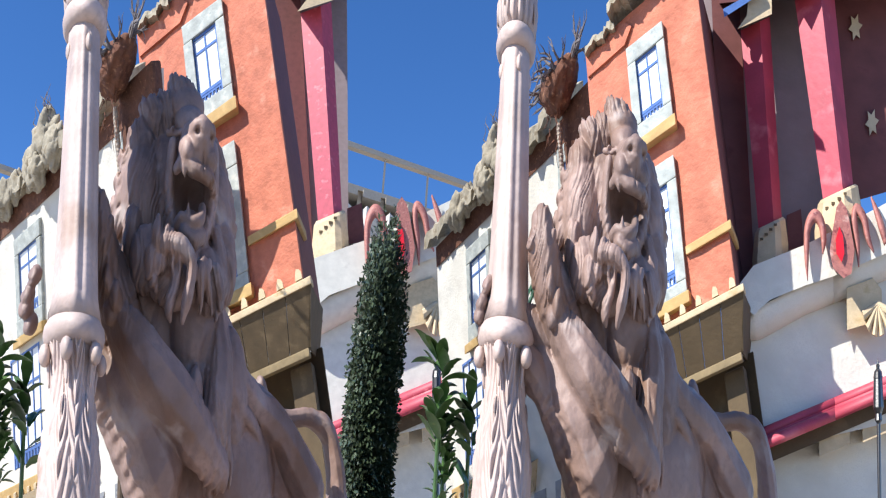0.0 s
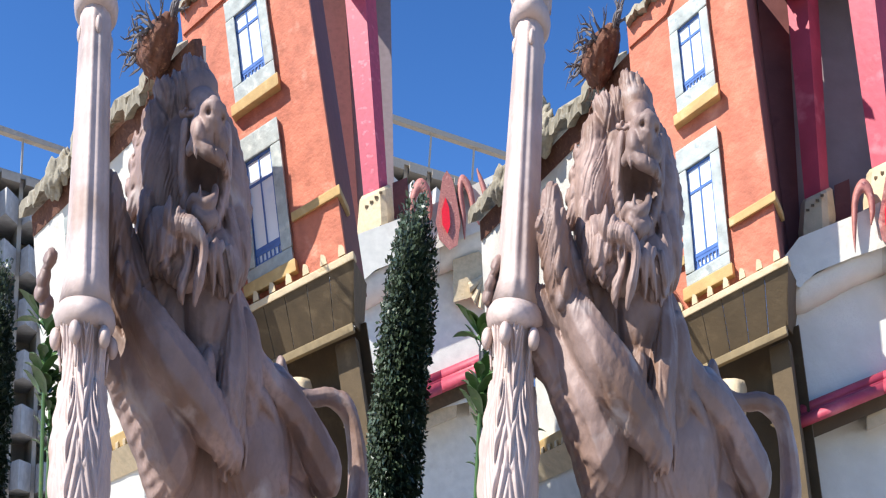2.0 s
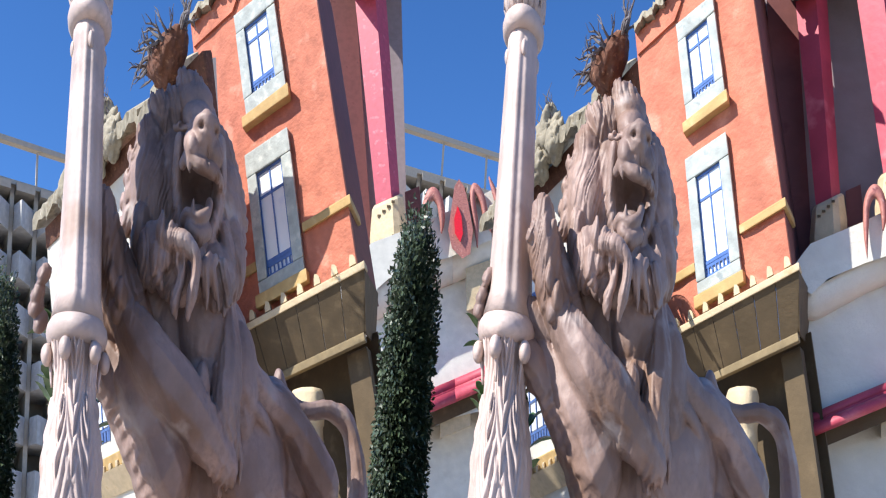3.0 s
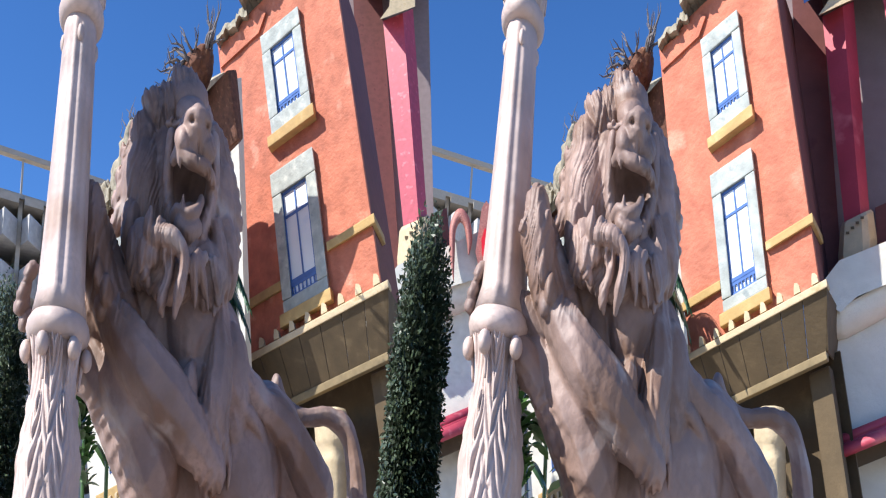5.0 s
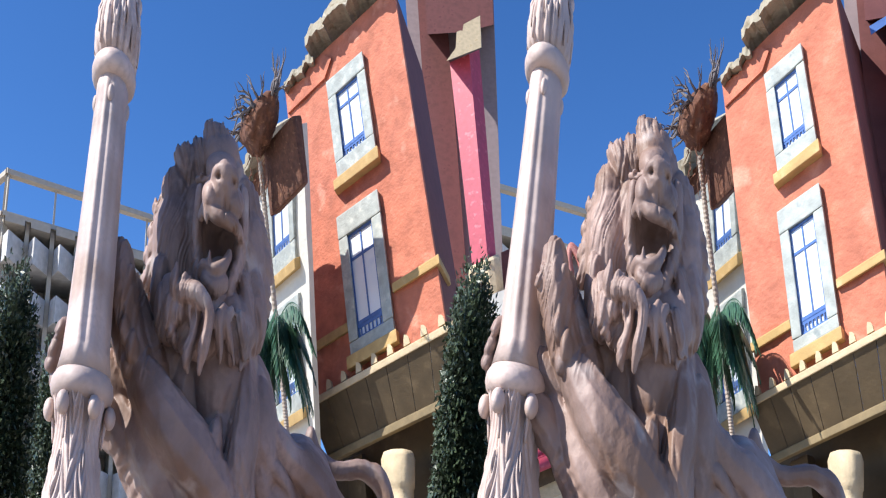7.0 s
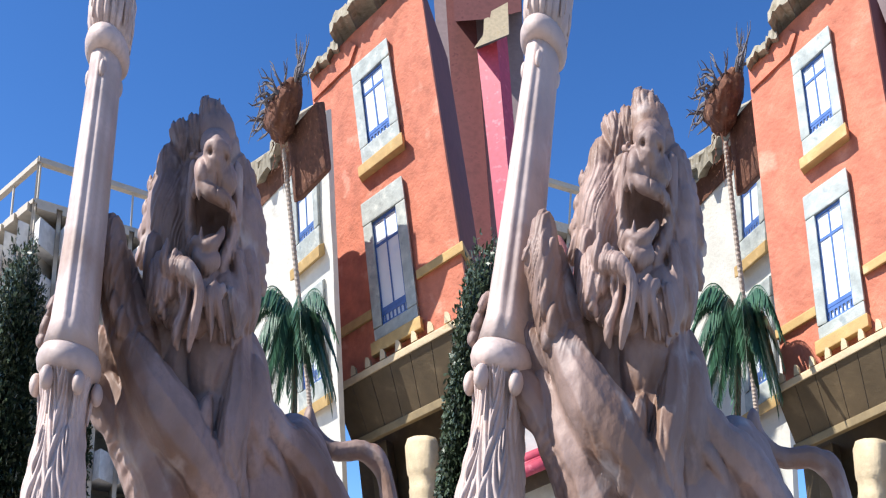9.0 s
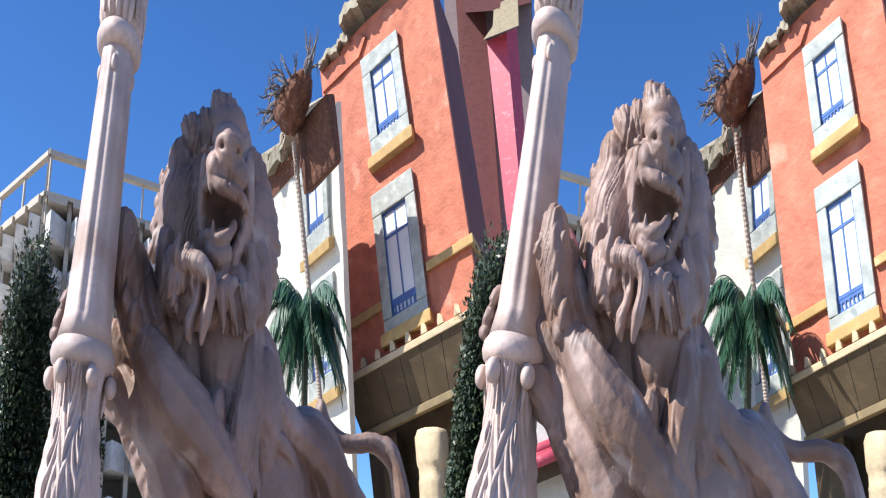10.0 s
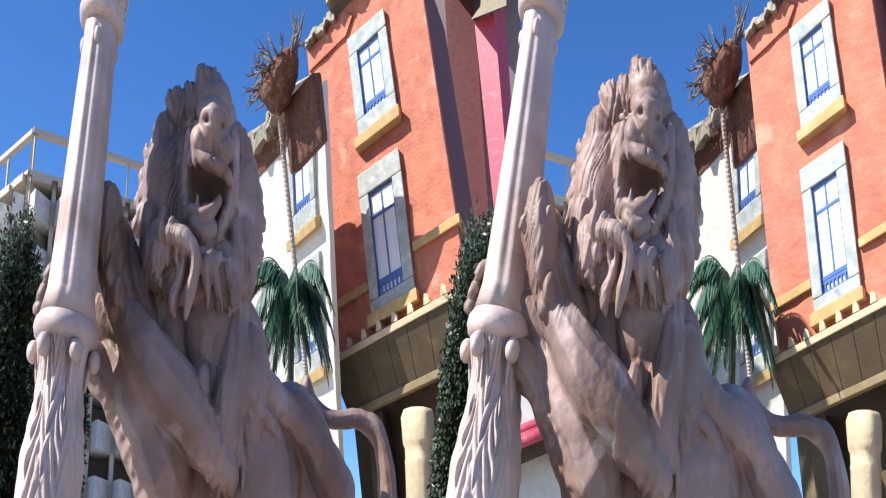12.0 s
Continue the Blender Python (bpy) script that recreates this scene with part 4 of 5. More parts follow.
# ---- root ball with twigs and rope ----
def root_ball():
    m = NEST @ Matrix.Translation((-0.80, 0.36, -1.05))
    base = m @ Vector((-3.45, 2.2, 0.7))
    nest = thing("root_ball", base, "brown earth ball with bleached roots, hung beside the terracotta house", "root ball")
    bm = bmesh.new()
    bmesh.ops.create_icosphere(bm, subdivisions=5, radius=1)
    for v in bm.verts:
        d = v.co.copy()
        k = 1 + 0.14 * noise.noise(d * 2.2) + 0.06 * noise.noise(d * 7)
        z = d.y
        wide = 0.62 + 0.40 * min(1, max(0, (z + 1) / 1.6)) if z < 0.6 else 1.02 - 0.5 * (z - 0.6)
        v.co = m @ Vector((-3.55 + d.x * 1.0 * k * wide, 2.93 + d.y * 0.52 * k, 0.75 + d.z * 0.7 * k * wide))
    part("earth", bm, EARTH, nest, smooth=True)
    bm = bmesh.new()
    box(bm, m, -3.75, -2.1, 1.2, 2.6, 0.0, 0.5, 0.1, 0.06)
    part("bracket", bm, EARTH, nest)
    random.seed(8)
    for k in range(38):
        a = random.uniform(0, 2 * math.pi)
        s = Vector((-3.55 + 0.80 * math.cos(a), 3.22 + random.uniform(-0.16, 0.06), 0.75 + 0.45 * math.sin(a)))
        d = Vector((math.cos(a) * 1.1 - 0.2, random.uniform(-0.1, 0.9), math.sin(a) * 0.7)).normalized()
        bm = bmesh.new()
        pts, rad = [s], [0.062]
        ln = random.uniform(0.13, 0.25)
        for j in range(5):
            d = (d + Vector((random.uniform(-0.7, 0.7), random.uniform(-0.5, 0.5), random.uniform(-0.5, 0.5)))).normalized()
            pts.append(pts[-1] + d * ln)
            rad.append(0.062 * (1 - (j + 1) / 5.6))
        tube(bm, [m @ p for p in pts], rad, 6)
        for b in (2, 3):
            q = [pts[b]]
            e = d.copy()
            for j in range(3):
                e = (e + Vector((random.uniform(-0.8, 0.8), random.uniform(-0.4, 0.7), random.uniform(-0.5, 0.5)))).normalized()
                q.append(q[-1] + e * 0.11)
            tube(bm, [m @ p for p in q], [0.022, 0.018, 0.013, 0.006], 5)
        part("root", bm, TWIG, nest, "bleached twisted root")
    for k in range(14):
        s = Vector((-3.6 + random.uniform(-0.5, 0.3), 2.35 + random.uniform(-0.6, 0.2), 1.0))
        bm = bmesh.new()
        pts = [s]
        for j in range(3):
            pts.append(pts[-1] + Vector((random.uniform(-0.14, 0.08), random.uniform(-0.2, 0.02), random.uniform(0, 0.08))))
        tube(bm, [m @ p for p in pts], [0.022, 0.017, 0.012, 0.005], 5)
        part("rootlet", bm, EARTH, nest)
    bm = bmesh.new()
    pts = [Vector((-3.72, 2.30, 0.8)), Vector((-3.80, 1.0, 0.75)), Vector((-3.92, -0.5, 0.65)), Vector((-4.0, -2.2, 0.6)), Vector((-4.05, -3.2, 0.6))]
    q = smooth_path([(*p, 0.1) for p in pts], 30)
    tube(bm, [m @ Vector(v[:3]) for v in q], [0.092 + 0.016 * (i % 2) for i in range(len(q))], 10)
    part("rope", bm, ROPE, nest, "thick pale rope hanging down")


root_ball()


# ---- columned wing ----
def bend(ob):
    """Stands the wing's front upright, turns it a little, and lays it in place."""
    d0, x0, k = 15.5, 2.3, 0.06
    for v in ob.data.vertices:
        x, y, z = v.co
        lam = (d0 + k * x0) / (d0 + k * x) / (1 - 0.0297 * y)
        v.co = WING @ Vector((lam * x * (1 - z / d0), lam * y * (1 - z / d0), (1 - lam) * d0 + lam * z))


def wing():
    m = Matrix.Identity(4)
    w = thing("columned_wing", WING @ Vector((3, -3, 0)), "wing with raspberry square columns, white balcony and cream wall", "building")

    def quad(name, pts, z0, z1, mat, label=""):
        bm = bmesh.new()
        prism(bm, m, pts, z0, z1)
        return part(name, bm, mat, w, label)
    S = 0.008857
    G = lambda x, y: ((x - 392) * 2 * S, (441 - y) * S)
    quad("back_wall", [G(462, -120), G(612, -120), G(612, 470), G(484, 540)], -1.4, -1.2, MAUVE, "mauve-grey recessed wall")
    EAST.add(quad("back_wall", [G(612, -120), G(700, -120), G(700, 470), G(612, 470)], -1.4, -1.2, MAUVE, "mauve-grey recessed wall"))
    dark = quad("dark_panel", [G(690, -120), G(880, -120), G(880, 325), G(700, 372)], -1.2, -1.0, MAROON, "dark maroon panel")
    EAST.add(dark)
    for x, y in ((735, 62), (762, 228)):
        gx, gy = G(x, y)
        star = [(gx + (0.22 if k % 2 == 0 else 0.12) * math.cos(radians(30 * k + 8)), gy + (0.22 if k % 2 == 0 else 0.12) * math.sin(radians(30 * k + 8))) for k in range(12)]
        bm = bmesh.new()
        prism(bm, m, star, -1.0, -0.94)
        EAST.add(part("star", bm, BUFF, dark, "pale star ornament"))
    # strip next to the house: the corner's shadow is put into the dark maroon
    quad("return_wall", [G(482, -120), G(528, -120), G(553, 470), G(540, 520), G(503, 545)], -1.19, -1.0, MAROON, "maroon return wall beside the house, darkened for its shade")
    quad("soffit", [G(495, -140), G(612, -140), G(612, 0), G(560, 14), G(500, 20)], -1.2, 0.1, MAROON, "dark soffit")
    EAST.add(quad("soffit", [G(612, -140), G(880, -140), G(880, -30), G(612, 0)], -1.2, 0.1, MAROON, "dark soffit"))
    EAST.add(quad("beam", [G(506, 30), G(570, -5), G(572, 4), G(508, 44)], 0.1, 0.25, BLUE, "blue-painted beam"))
    quad("lower_panel", [G(610, 385), G(635, 375), G(640, 440), G(612, 445)], -1.1, -0.9, MAROON)
    for xb, yb, xt, yt, hw, out in ((581, 400, 560, 55, 0.42, -0.5), (700, 350, 662, 0, 0.56, -0.35)):
        (x0, y0), (x1, y1) = G(xb, yb), G(xt, yt)
        made = []
        bm = bmesh.new()
        rings = []
        for k in range(7):
            t = k / 6
            cx, cy = x0 + (x1 - x0) * t, y0 + (y1 - y0) * t
            h = hw * (0.82 + 0.22 * t)
            rings.append([m @ Vector((cx + h * dx, cy + 0.1 * dx, out + h * dz)) for dx, dz in ((-1.0, 0.15), (0.35, 0.75), (1.05, -0.1), (-0.3, -0.8))])
        loft(bm, rings)
        col = part("column", bm, RED, w, "raspberry-red painted square column")
        made.append(col)
        bm = bmesh.new()
        rings = []
        for dy, k in ((0.02, 0.95), (-0.03, 1.12), (-0.42, 1.32), (-0.72, 1.30), (-0.80, 1.15)):
            h = hw * k
            rings.append([m @ Vector((x0 + h * dx, y0 + dy + 0.22 * dx * h, out + h * dz)) for dx, dz in ((-1.0, 0.0), (-0.72, 0.5), (0.3, 0.85), (0.65, 0.75), (1.0, 0.0), (0.2, -0.8))])
        loft(bm, rings)
        made.append(part("column_base", bm, BUFF, col, "buff stone column base"))
        for dy in (-0.10, -0.60):
            for k in range(4):
                bm = bmesh.new()
                box(bm, m @ Matrix.Translation((x0 - 0.62 * hw + 0.34 * hw * k, y0 + dy - 0.12 + 0.07 * k, out + hw * (0.66 + 0.125 * k))), -0.05, 0.05, -0.02, 0.02, -0.02, 0.03)
                made.append(part("base_ornament", bm, BROWN, col))
        bm = bmesh.new()
        h = hw * 1.25
        prism(bm, m, [(x1 - h, y1 - 0.08), (x1 + h, y1 + 0.14), (x1 + h, y1 + 0.62), (x1 - 0.35 * h, y1 + 0.42), (x1 - 0.45 * h, y1 + 0.12)], out - 0.2, out + 0.6)
        made.append(part("column_cap", bm, BUFF, col, "cream column cap"))
        if xb > 640:
            EAST.update(made)
    # balcony: white parapet, curved underside, cream wall below
    quad("parapet", [G(528, 500), G(552, 470), G(640, 438), G(690, 415), G(690, 494), G(640, 508), G(580, 530), G(562, 545), G(552, 556), G(545, 550), G(530, 556)], -0.12, 0.12, CREAM_WALL, "white balcony parapet")
    quad("parapet", [G(690, 415), G(735, 394), G(800, 362), G(880, 325), G(880, 420), G(735, 476), G(690, 494)], -0.12, 0.12, CREAM_WALL, "white balcony parapet")
    for run in (((528, 556), (560, 552), (640, 512), (690, 494)), ((690, 494), (735, 476), (800, 449), (880, 418))):
        bm = bmesh.new()
        rings = []
        for x, y in run:
            gx, gy = G(x, y)
            rings.append([m @ Vector((gx, gy + 0.08 - 0.50 * math.sin(a), -0.50 + 0.50 * math.cos(a))) for a in [math.pi / 2 * k / 8 for k in range(9)]] + [m @ Vector((gx, gy + 0.1, -0.50))])
        loft(bm, rings)
        part("balcony_underside", bm, CREAM_WALL, w, "cream curved balcony underside", smooth=True)
    quad("balcony_floor", [G(528, 500), G(640, 440), G(690, 417), G(690, 431), G(528, 515)], -1.2, -0.12, CREAM_WALL)
    quad("cream_wall", [G(513, 540), G(690, 484), G(690, 770), G(517, 800)], -0.9, -0.45, CREAM_WALL, "cream stuccoed wall")
    quad("cream_wall", [G(690, 484), G(880, 420), G(880, 737), G(690, 770)], -0.9, -0.45, CREAM_WALL, "cream stuccoed wall")
    slope = lambda x, y: y - (x - 517) * 0.3626
    for x0, x1 in ((517, 690), (690, 890)):
        for y, r, z in ((796, 0.10, -0.08), (776, 0.085, -0.26), (786, 0.07, -0.24)):
            bm = bmesh.new()
            tube(bm, [m @ Vector((*G(x0, slope(x0, y)), z)), m @ Vector((*G(x1, slope(x1, y)), z))], [r, r], 14)
            part("gutter_moulding", bm, RED, w, "raspberry-red gutter moulding", smooth=True)
        quad("gutter_backing", [G(x0, slope(x0, 800)), G(x0, slope(x0, 776)), G(x1, slope(x1, 776)), G(x1, slope(x1, 800))], -0.448, -0.30, RED)
        quad("eave_board", [G(x0, slope(x0, 801)), G(x1, slope(x1, 801)), G(x1, slope(x1, 832)), G(x0, slope(x0, 832))], -1.2, -0.40, BROWN, "brown eave board")
        quad("ground_floor_wall", [G(x0 - (12 if x0 == 517 else 0), slope(x0, 833)), G(x1, slope(x1, 833)), G(x1, 1300), G(x0 - (12 if x0 == 517 else 0), 1300)], -1.35, -1.05, CREAM_WALL, "cream ground-floor wall")
    quad("eave_bracket", [G(522, 800), G(532, 797), G(545, 835), G(540, 842)], -0.75, -0.4, RED, "red eave bracket")
    for x, y in ((688, 800), (765, 780)):
        gx, gy = G(x, y)
        bm = bmesh.new()
        box(bm, m @ Matrix.Rotation(radians(4), 4, "Y"), gx - 0.30, gx + 0.30, gy - 4.5, gy, -1.35, -0.75, 0.02)
        col = part("lower_column", bm, RED, w, "raspberry-red painted column")
        bm = bmesh.new()
        prism(bm, m, [(gx - 0.48, gy - 0.05), (gx + 0.48, gy + 0.12), (gx + 0.48, gy + 0.36), (gx - 0.48, gy + 0.19)], -1.4, -0.5)
        part("lower_cap", bm, BUFF, col, "cream column cap")
    # carved console under the balcony
    bm = bmesh.new()
    prism(bm, m, [G(x, y) for x, y in ((713, 515), (760, 500), (775, 520), (775, 590), (745, 580), (713, 588))], -0.9, -0.1)
    con = part("console", bm, BUFF, w, "carved buff stone console")
    for k in range(6):
        a = radians(200 + 28 * k)
        gx, gy = G(768, 545)
        bm = bmesh.new()
        tube(bm, [m @ Vector((gx, gy, -0.05)), m @ Vector((gx + 0.5 * math.cos(a), gy + 0.5 * math.sin(a), 0.0))], [0.05, 0.09], 8)
        part("shell_rib", bm, BUFF, con)
    for o in w.children_recursive:
        bend(o)


wing()


# ---- horn-shaped ornaments on the parapet ----
def horns():
    S = 0.008857
    G = lambda x, y: ((x - 392) * 2 * S, (441 - y) * S)

    def horn(path, width, label):
        q = smooth_path([(*G(x, y), r, 0) for x, y, r in path], 6)
        bm = bmesh.new()
        tube(bm, [Vector((v[0], v[1], 0.25)) for v in q], [max(0.01, v[2]) for v in q], 10)
        ob = part("horn_ornament", bm, MARBLED, smooth=True)
        bend(ob)
        return tagged(ob, label, "ornament", "horn ornaments on the parapet")
    horn([(645, 500, 0.01), (644, 460, 0.07), (646, 410, 0.10), (658, 388, 0.11), (670, 400, 0.11), (674, 430, 0.09), (672, 455, 0.02)], 1, "marbled red hooked horn ornament on the white parapet")
    horn([(735, 480, 0.02), (733, 440, 0.08), (728, 400, 0.10), (732, 378, 0.09), (745, 395, 0.10), (752, 430, 0.08), (762, 455, 0.02)], 1, "marbled red hooked horn ornament on the white parapet")
    horn([(758, 358, 0.02), (766, 380, 0.07), (776, 410, 0.10), (784, 440, 0.08)], 1, "marbled red spike ornament on the white parapet")
    o = thing("flame_ornament", WING @ Vector((*G(705, 500), 0.8)), "marbled red flame-shaped ornament with scarlet heart", "ornament")
    bm = bmesh.new()
    prism(bm, Matrix.Identity(4), [G(x, y) for x, y in ((705, 362), (714, 375), (720, 400), (728, 450), (722, 490), (708, 498), (690, 480), (684, 450), (690, 415), (697, 375))], 0.13, 0.36)
    part("flame", bm, MARBLED, o)
    bm = bmesh.new()
    prism(bm, Matrix.Identity(4), [G(x, y) for x, y in ((702, 408), (708, 425), (710, 455), (705, 470), (696, 455), (695, 430))], 0.364, 0.41)
    part("heart", bm, SCARLET, o, "scarlet glossy inlay")
    for c in o.children:
        bend(c)
    # black lantern on its bracket before the wing
    lan = thing("wall_lantern", WING @ Vector((*G(775, 900), 1.5)), "black iron lantern with a pointed top", "lantern")
    gx, gy = G(766, 640)
    for name, prof in (("spike", ((0.0, 0.01), (-0.08, 0.03), (-0.10, 0.06), (-0.16, 0.05))), ("cap", ((-0.16, 0.06), (-0.20, 0.12), (-0.30, 0.15))), ("body", ((-0.30, 0.14), (-0.75, 0.17), (-0.85, 0.10), (-0.95, 0.12), (-1.0, 0.06), (-9.0, 0.06)))):
        bm = bmesh.new()
        rings = [[Vector((gx + r * math.cos(2 * math.pi * k / 12), gy + z, 0.9 + r * math.sin(2 * math.pi * k / 12))) for k in range(12)] for z, r in prof]
        loft(bm, rings)
        p = part(name, bm, BLACK, lan)
        bend(p)


horns()


# ---- hotel in the distance ----
def hotel():
    base = Vector((-11.97, 16.33, 0))
    h = thing("hotel", base, "distant concrete hotel block with white balconies", "hotel")
    dirs = Vector((math.cos(radians(36)), math.sin(radians(36)), 0))
    left = Vector((-0.93, 0.30, 0))
    top = 9.44
    for d, n, sgn in ((dirs, 12, 1), (left, 4, -1)):
        nrm = Vector((d.y, -d.x, 0)) * sgn
        f = Matrix(((d.x, 0, nrm.x, base.x), (d.y, 0, nrm.y, base.y), (0, 1, 0, 0), (0, 0, 0, 1)))
        wd = 1.04 if sgn > 0 else 0.95
        bm = bmesh.new()
        box(bm, f, 0.0, wd * n, -2.5, top, -1.6, -1.0)
        part("rear_wall", bm, CONCRETE, h)
        for i in range(n + 1):
            bm = bmesh.new()
            box(bm, f, wd * i - 0.09, wd * i + 0.09, -2.5, top - 0.1, -1.0, 0.0)
            part("fin_wall", bm, CONCRETE, h)
        for j in range(8):
            y = top - 1.12 * (j + 1) + 0.1
            for i in range(n):
                x0, x1 = wd * i + 0.10, wd * (i + 1) - 0.10
                bm = bmesh.new()
                zz = 0.50
                prism(bm, f @ Matrix(((1, 0, 0, 0), (0, 0, 1, 0), (0, 1, 0, 0), (0, 0, 0, 1))), [(x0, -1.0), (x1, -1.0), (x1, 0.05), (x0 + 0.2, zz), (x0, 0.1)], y - 0.12, y)
                prism(bm, f @ Matrix(((1, 0, 0, 0), (0, 0, 1, 0), (0, 1, 0, 0), (0, 0, 0, 1))), [(x0, 0.02), (x0 + 0.2, zz - 0.07), (x1, -0.02), (x1, 0.05), (x0 + 0.2, zz), (x0, 0.1)], y, y + 0.46)
                part("balcony", bm, BALCONY, h, "white balcony")
                if j < 4:
                    bm = bmesh.new()
                    box(bm, f, x0 + 0.1, x1 - 0.1, y + 0.03, y + 0.80, -0.998, -0.96)
                    part("balcony_door", bm, BROWN, h)
        for i in range(n):
            bm = bmesh.new()
            prism(bm, f, [(wd * i + 0.12, top - 0.28), (wd * (i + 1) - 0.12, top - 0.28), (wd * (i + 1) - 0.12, top - 0.1), (wd * i + 0.12, top - 0.1)], -1.0, 0.25)
            part("top_slab", bm, CONCRETE, h)
        bm = bmesh.new()
        box(bm, f, 0, wd * n, top - 0.1, top, -1.6, 0.1)
        part("roof_slab", bm, CONCRETE, h)
        bm = bmesh.new()
        box(bm, f, -0.05, wd * n, top + 0.88, top + 1.0, -0.2, 0.0)
        part("roof_rail", bm, CONCRETE, h, "pale roof-terrace beam")
        for i in range(0, n + 1, 2):
            bm = bmesh.new()
            box(bm, f, wd * i - 0.04, wd * i + 0.04, top, top + 0.88, -0.16, -0.08)
            part("roof_post", bm, CONCRETE, h)


hotel()
far = Matrix.Translation((0.3, 0.1, 1.6)) @ Matrix.Scale(1.7, 4) @ Matrix.Translation((-0.3, -0.1, -1.6))
for o in scene.objects:
    if o.name.startswith("hotel"):
        for c in o.children_recursive:
            c.data.transform(far)
        o.location = far @ Vector(o.location)
        for c in o.children:
            c.matrix_parent_inverse = Matrix.Translation(-Vector(o.location))


# ---- plants ----
def leaf_cloud(bm, centre, rad, n, size, droop=0.4, shell=0.55):
    c = Vector(centre)
    for _ in range(n):
        d = Vector((random.gauss(0, 1), random.gauss(0, 1), random.gauss(0, 1))).normalized()
        k = 1 + 0.16 * noise.noise(d * 3 + c) + 0.10 * noise.noise(d * 8 + c)
        r = random.uniform(shell, 1.0) * k / max(1e-3, (abs(d.x) ** 3 + abs(d.y) ** 3 + abs(d.z) ** 3)) ** (1 / 3)
        p = c + Vector((d.x * rad[0] * r, d.y * rad[1] * r, d.z * rad[2] * r))
        t = (d + Vector((random.uniform(-1, 1), random.uniform(-1, 1), random.uniform(-1, 1) - droop))).normalized()
        s = t.orthogonal().normalized()
        s = (s * random.uniform(-1, 1) + t.cross(s) * random.uniform(-1, 1)).normalized()
        l = size * random.uniform(0.6, 1.4)
        a, b2, c2, e = p, p + t * l * 0.5 + s * l * 0.22, p + t * l, p + t * l * 0.5 - s * l * 0.22
        bm.faces.new([bm.verts.new(v) for v in (a, b2, c2, e)])


def clipped_tree(base, rad, top, n, label):
    x, y = base
    tree = thing("clipped_tree", (x, y, 0), label, "tree")
    bm = bmesh.new()
    tube(bm, [(x, y, -0.3), (x + 0.03, y, 1.0), (x, y, top - rad[2])], [0.14, 0.11, 0.07], 10)
    for k in range(6):
        a, h = k * 1.05, top - 2.0 + 0.15 * k
        tube(bm, [(x, y, h), (x + 0.3 * rad[0] * math.cos(a), y + 0.3 * rad[1] * math.sin(a), h + 0.25), (x + 0.6 * rad[0] * math.cos(a), y + 0.6 * rad[1] * math.sin(a), h + 0.6)], [0.05, 0.035, 0.012], 6)
    part("trunk", bm, BARK, tree)
    bm = bmesh.new()
    random.seed(int(100 * top))
    z = top - rad[2]
    leaf_cloud(bm, (x, y, z), rad, 3 * n, 0.042)
    for k in range(14):
        a = random.uniform(0, 6.28)
        leaf_cloud(bm, (x + 0.6 * rad[0] * math.cos(a), y + 0.6 * rad[1] * math.sin(a), z + random.uniform(-0.8, 0.5) * rad[2]), (0.42 * rad[0], 0.42 * rad[1], 0.3 * rad[2]), n // 8, 0.042)
    part("crown", bm, LEAF, tree, flip=False)
    return tree


clipped_tree((-2.650, 4.695), (0.17, 0.40, 1.3), 3.443, 12000, "dark green clipped evergreen tree with dense foliage")
small_tree = clipped_tree((-2.832, 6.087), (0.24, 0.40, 1.2), 3.423, 9000, "smaller dark green clipped evergreen tree with rounded top")
WEST.update((small_tree, *small_tree.children))


def frond(bm, base, tip, sag, n=34, length=0.42, width=0.036):
    """A feather palm leaf: midrib and many leaflets."""
    base, tip = Vector(base), Vector(tip)
    pts = []
    for k in range(n):
        t = k / (n - 1)
        pts.append(base.lerp(tip, t) + Vector((0, 0, sag * math.sin(math.pi * t * 0.9))))
    tube(bm, pts[::3], [0.018 * (1 - 0.8 * i / len(pts[::3])) for i in range(len(pts[::3]))], 5)
    ax = (tip - base).normalized()
    side = ax.cross(Vector((0, 0, 1))).normalized()
    for k, p in enumerate(pts[2:]):
        t = k / n
        l = length * (0.5 + math.sin(math.pi * min(1, t + 0.15)) * 0.6)
        for s in (-1, 1):
            d = (side * s * 0.55 + ax * 0.35 + Vector((0, 0, -0.75 + random.uniform(-0.2, 0.25)))).normalized()
            e = p + d * l
            q = ax * width
            bm.faces.new([bm.verts.new(v) for v in (p - q, p + d * l * 0.5 + q * 0.8, e, p + d * l * 0.5 - q * 0.8)])


def palm(base, crown, reach, n, label, seed):
    random.seed(seed)
    x, y = base
    tree = thing("palm_tree", (x, y, 0), label, "palm")
    bm = bmesh.new()
    tube(bm, [(x, y, -2.0), (x, y, 1.5), (*crown,)], [0.15, 0.13, 0.10], 12)
    part("trunk", bm, BARK, tree)
    for k in range(n):
        a = 2 * math.pi * k / n + random.uniform(-0.2, 0.2)
        r = reach * random.uniform(0.75, 1.1)
        tip = (crown[0] + r * math.cos(a), crown[1] + r * math.sin(a), crown[2] - random.uniform(0.2, 1.9))
        bm = bmesh.new()
        frond(bm, crown, tip, random.uniform(0.5, 0.8), 44, 0.6, 0.055)
        part("frond", bm, PALM, tree, flip=False)


palm((-0.859, 15.859), (-0.759, 15.759, 6.155), 1.45, 40, "green feather palm with drooping fronds", 3)


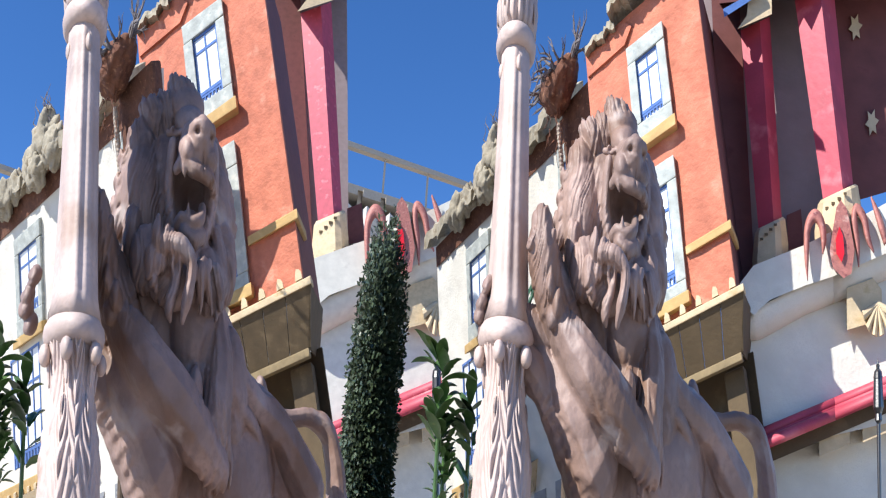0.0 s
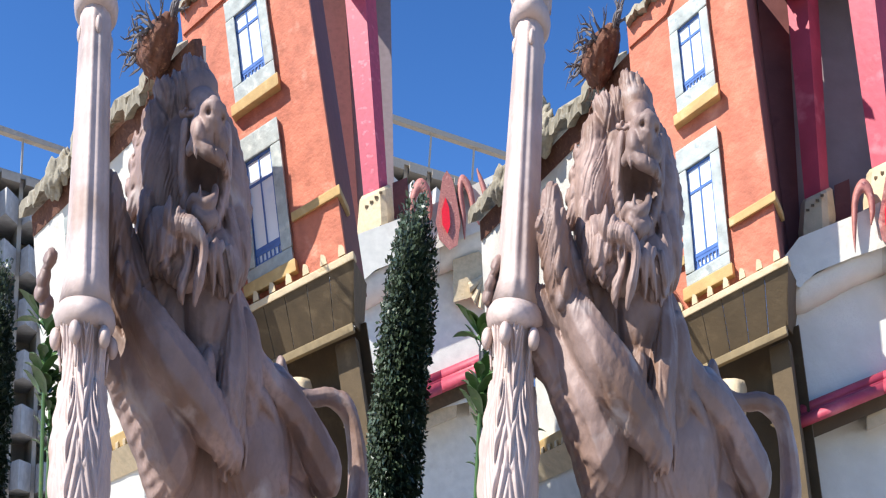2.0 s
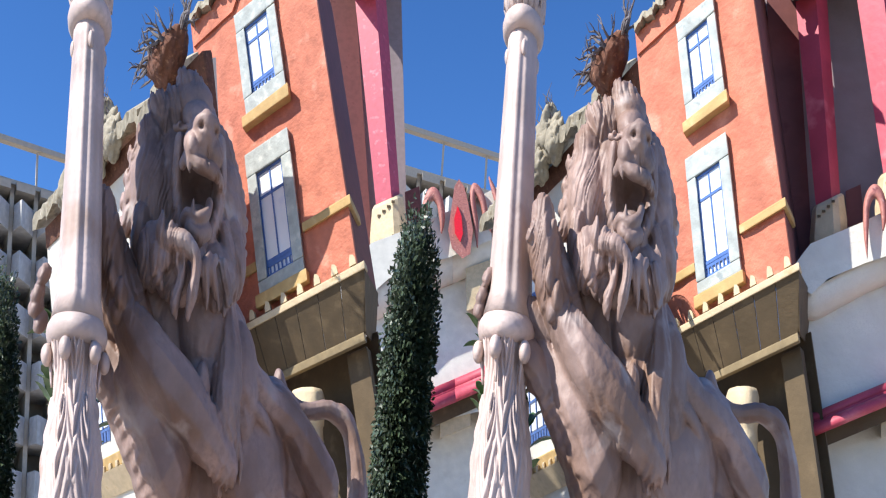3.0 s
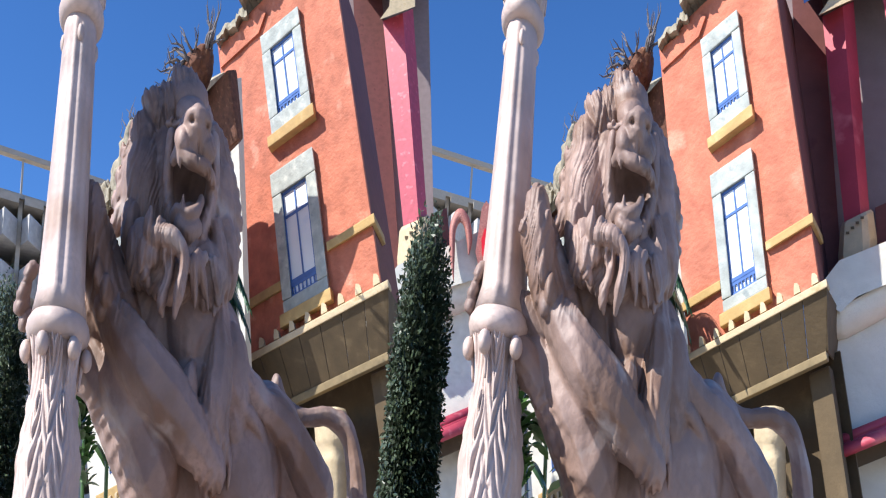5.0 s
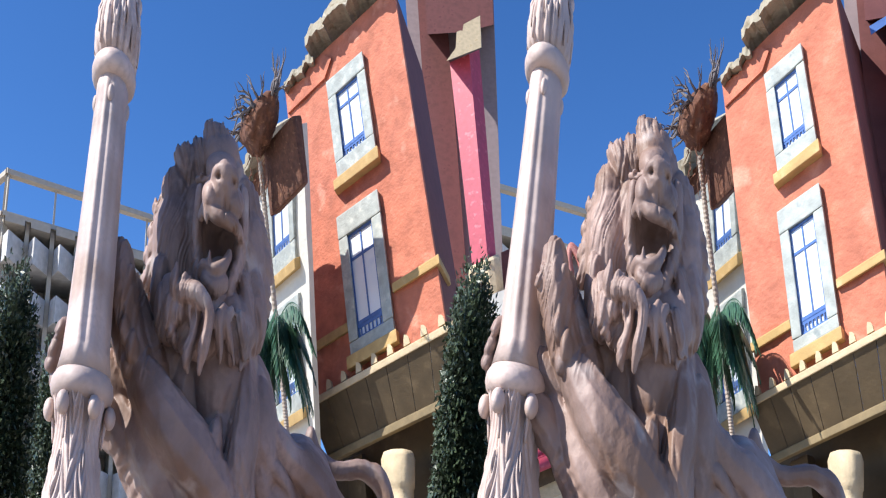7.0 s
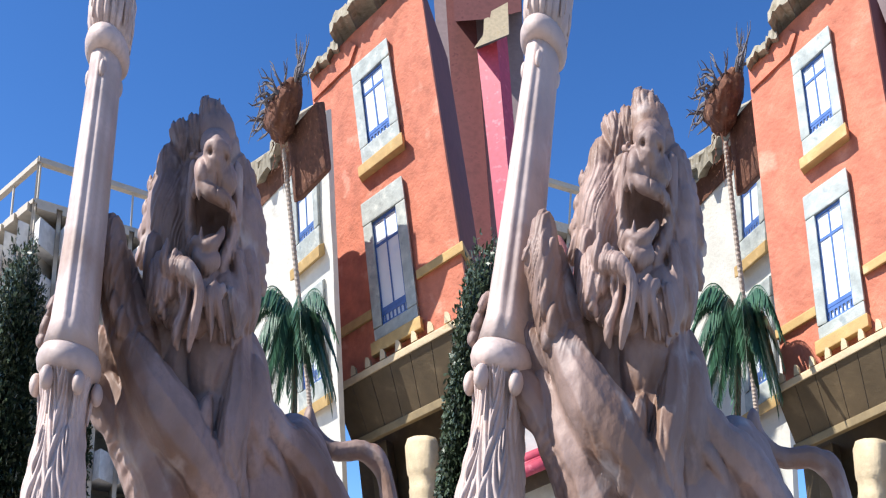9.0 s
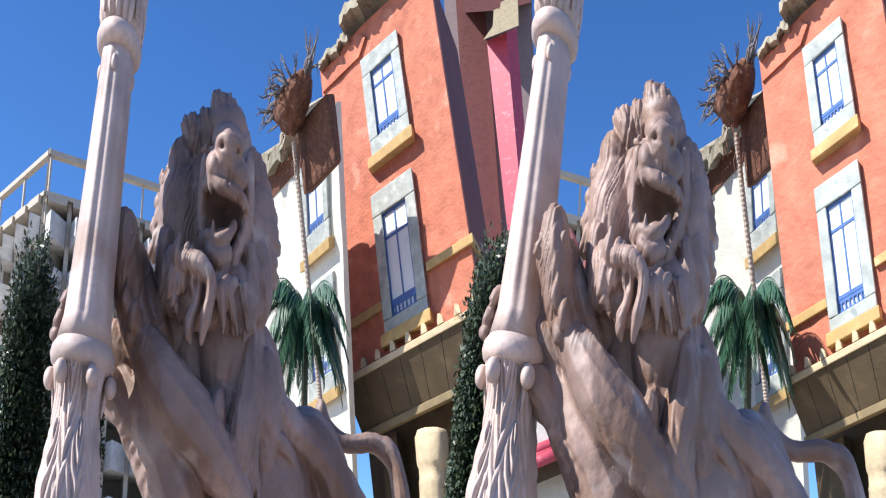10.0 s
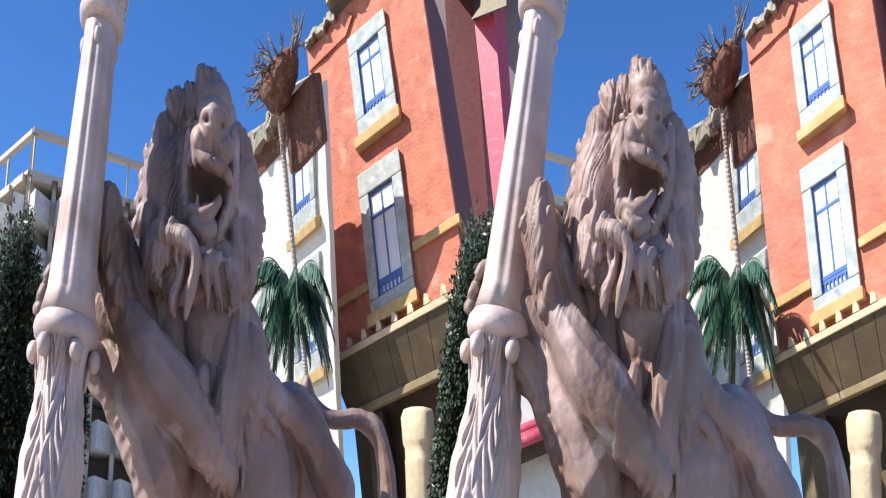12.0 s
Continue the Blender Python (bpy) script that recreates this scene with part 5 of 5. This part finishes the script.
def broad_plant(base, z, n, label, seed, size=1.0):
    random.seed(seed)
    x, y = base
    plant = thing("banana_plant", (x, y, 0), label, "plant")
    bm = bmesh.new()
    tube(bm, [(x, y, -3.0), (x, y, z - 0.9)], [0.07, 0.05], 8)
    part("stem", bm, BANANA, plant)
    for k in range(n):
        a = random.uniform(0, 6.28)
        ln = random.uniform(0.6, 1.1) * size
        b = Vector((x + random.uniform(-0.15, 0.15), y + random.uniform(-0.15, 0.15), z - random.uniform(0.5, 1.6)))
        d = Vector((math.cos(a), math.sin(a), random.uniform(0.5, 1.6))).normalized()
        s = d.cross(Vector((0, 0, 1))).normalized()
        bm = bmesh.new()
        rows = []
        for j in range(9):
            t = j / 8
            p = b + d * ln * t + Vector((0, 0, -0.45 * ln * t * t))
            w = 0.15 * size * math.sin(math.pi * min(1, 0.06 + 0.94 * t)) * random.uniform(0.85, 1.1)
            rows.append([bm.verts.new(p - s * w + Vector((0, 0, -w * 0.3))), bm.verts.new(p), bm.verts.new(p + s * w + Vector((0, 0, -w * 0.3)))])
        for r0, r1 in zip(rows, rows[1:]):
            bm.faces.new((r0[0], r0[1], r1[1], r1[0]))
            bm.faces.new((r0[1], r0[2], r1[2], r1[1]))
        part("leaf", bm, BANANA, plant, smooth=True, flip=False)


broad_plant((-3.046, 7.818, 2.729)[:2], 3.3, 30, "banana plant with broad glossy green leaves", 2)
broad_plant((-2.426, 8.599, 2.834)[:2], 2.9, 20, "banana plant with broad glossy green leaves", 6)
broad_plant((-2.955, 8.171, 2.567)[:2], 2.6, 70, "low banana plant with narrow green leaves", 9, 0.55)


# ---- lay everything into the two bays ----
BAY_OF = {name: maps for names, maps in BAYS.items() for name in names.split()}


def settle():
    tops = [o for o in scene.objects if o.parent is None and o not in FREE]
    for top in tops:
        if "group" not in top:
            tagged(top, group=top.name.split(".")[0].replace("_", " ") + " in both bays")
        family = [top, *top.children_recursive]
        twin = {}
        for o in family:
            t = o.copy()
            scene.collection.objects.link(t)
            twin[o] = t
            if o.data:
                t.data = o.data.copy()
        for o in family:
            if o.parent:
                twin[o].parent = twin[o.parent]
        for bay, group in ((0, family), (1, [twin[o] for o in family])):
            lay = BAY_OF[top.name.split('.')[0]][bay] @ (POST if top.name.startswith('lamp_post') else Matrix.Identity(4))
            for o in group:
                if o.data:
                    o.data.transform(lay)
                    o.data.update()
                else:
                    o.location = lay @ Vector(o.location)
            for o in group:
                if o.parent and o.parent.type == "EMPTY":
                    o.matrix_parent_inverse = Matrix.Translation(-Vector(o.parent.location))
        for o in family[::-1]:
            if o in WEST:
                bpy.data.objects.remove(twin[o])
            elif o in EAST:
                bpy.data.objects.remove(o)


settle()
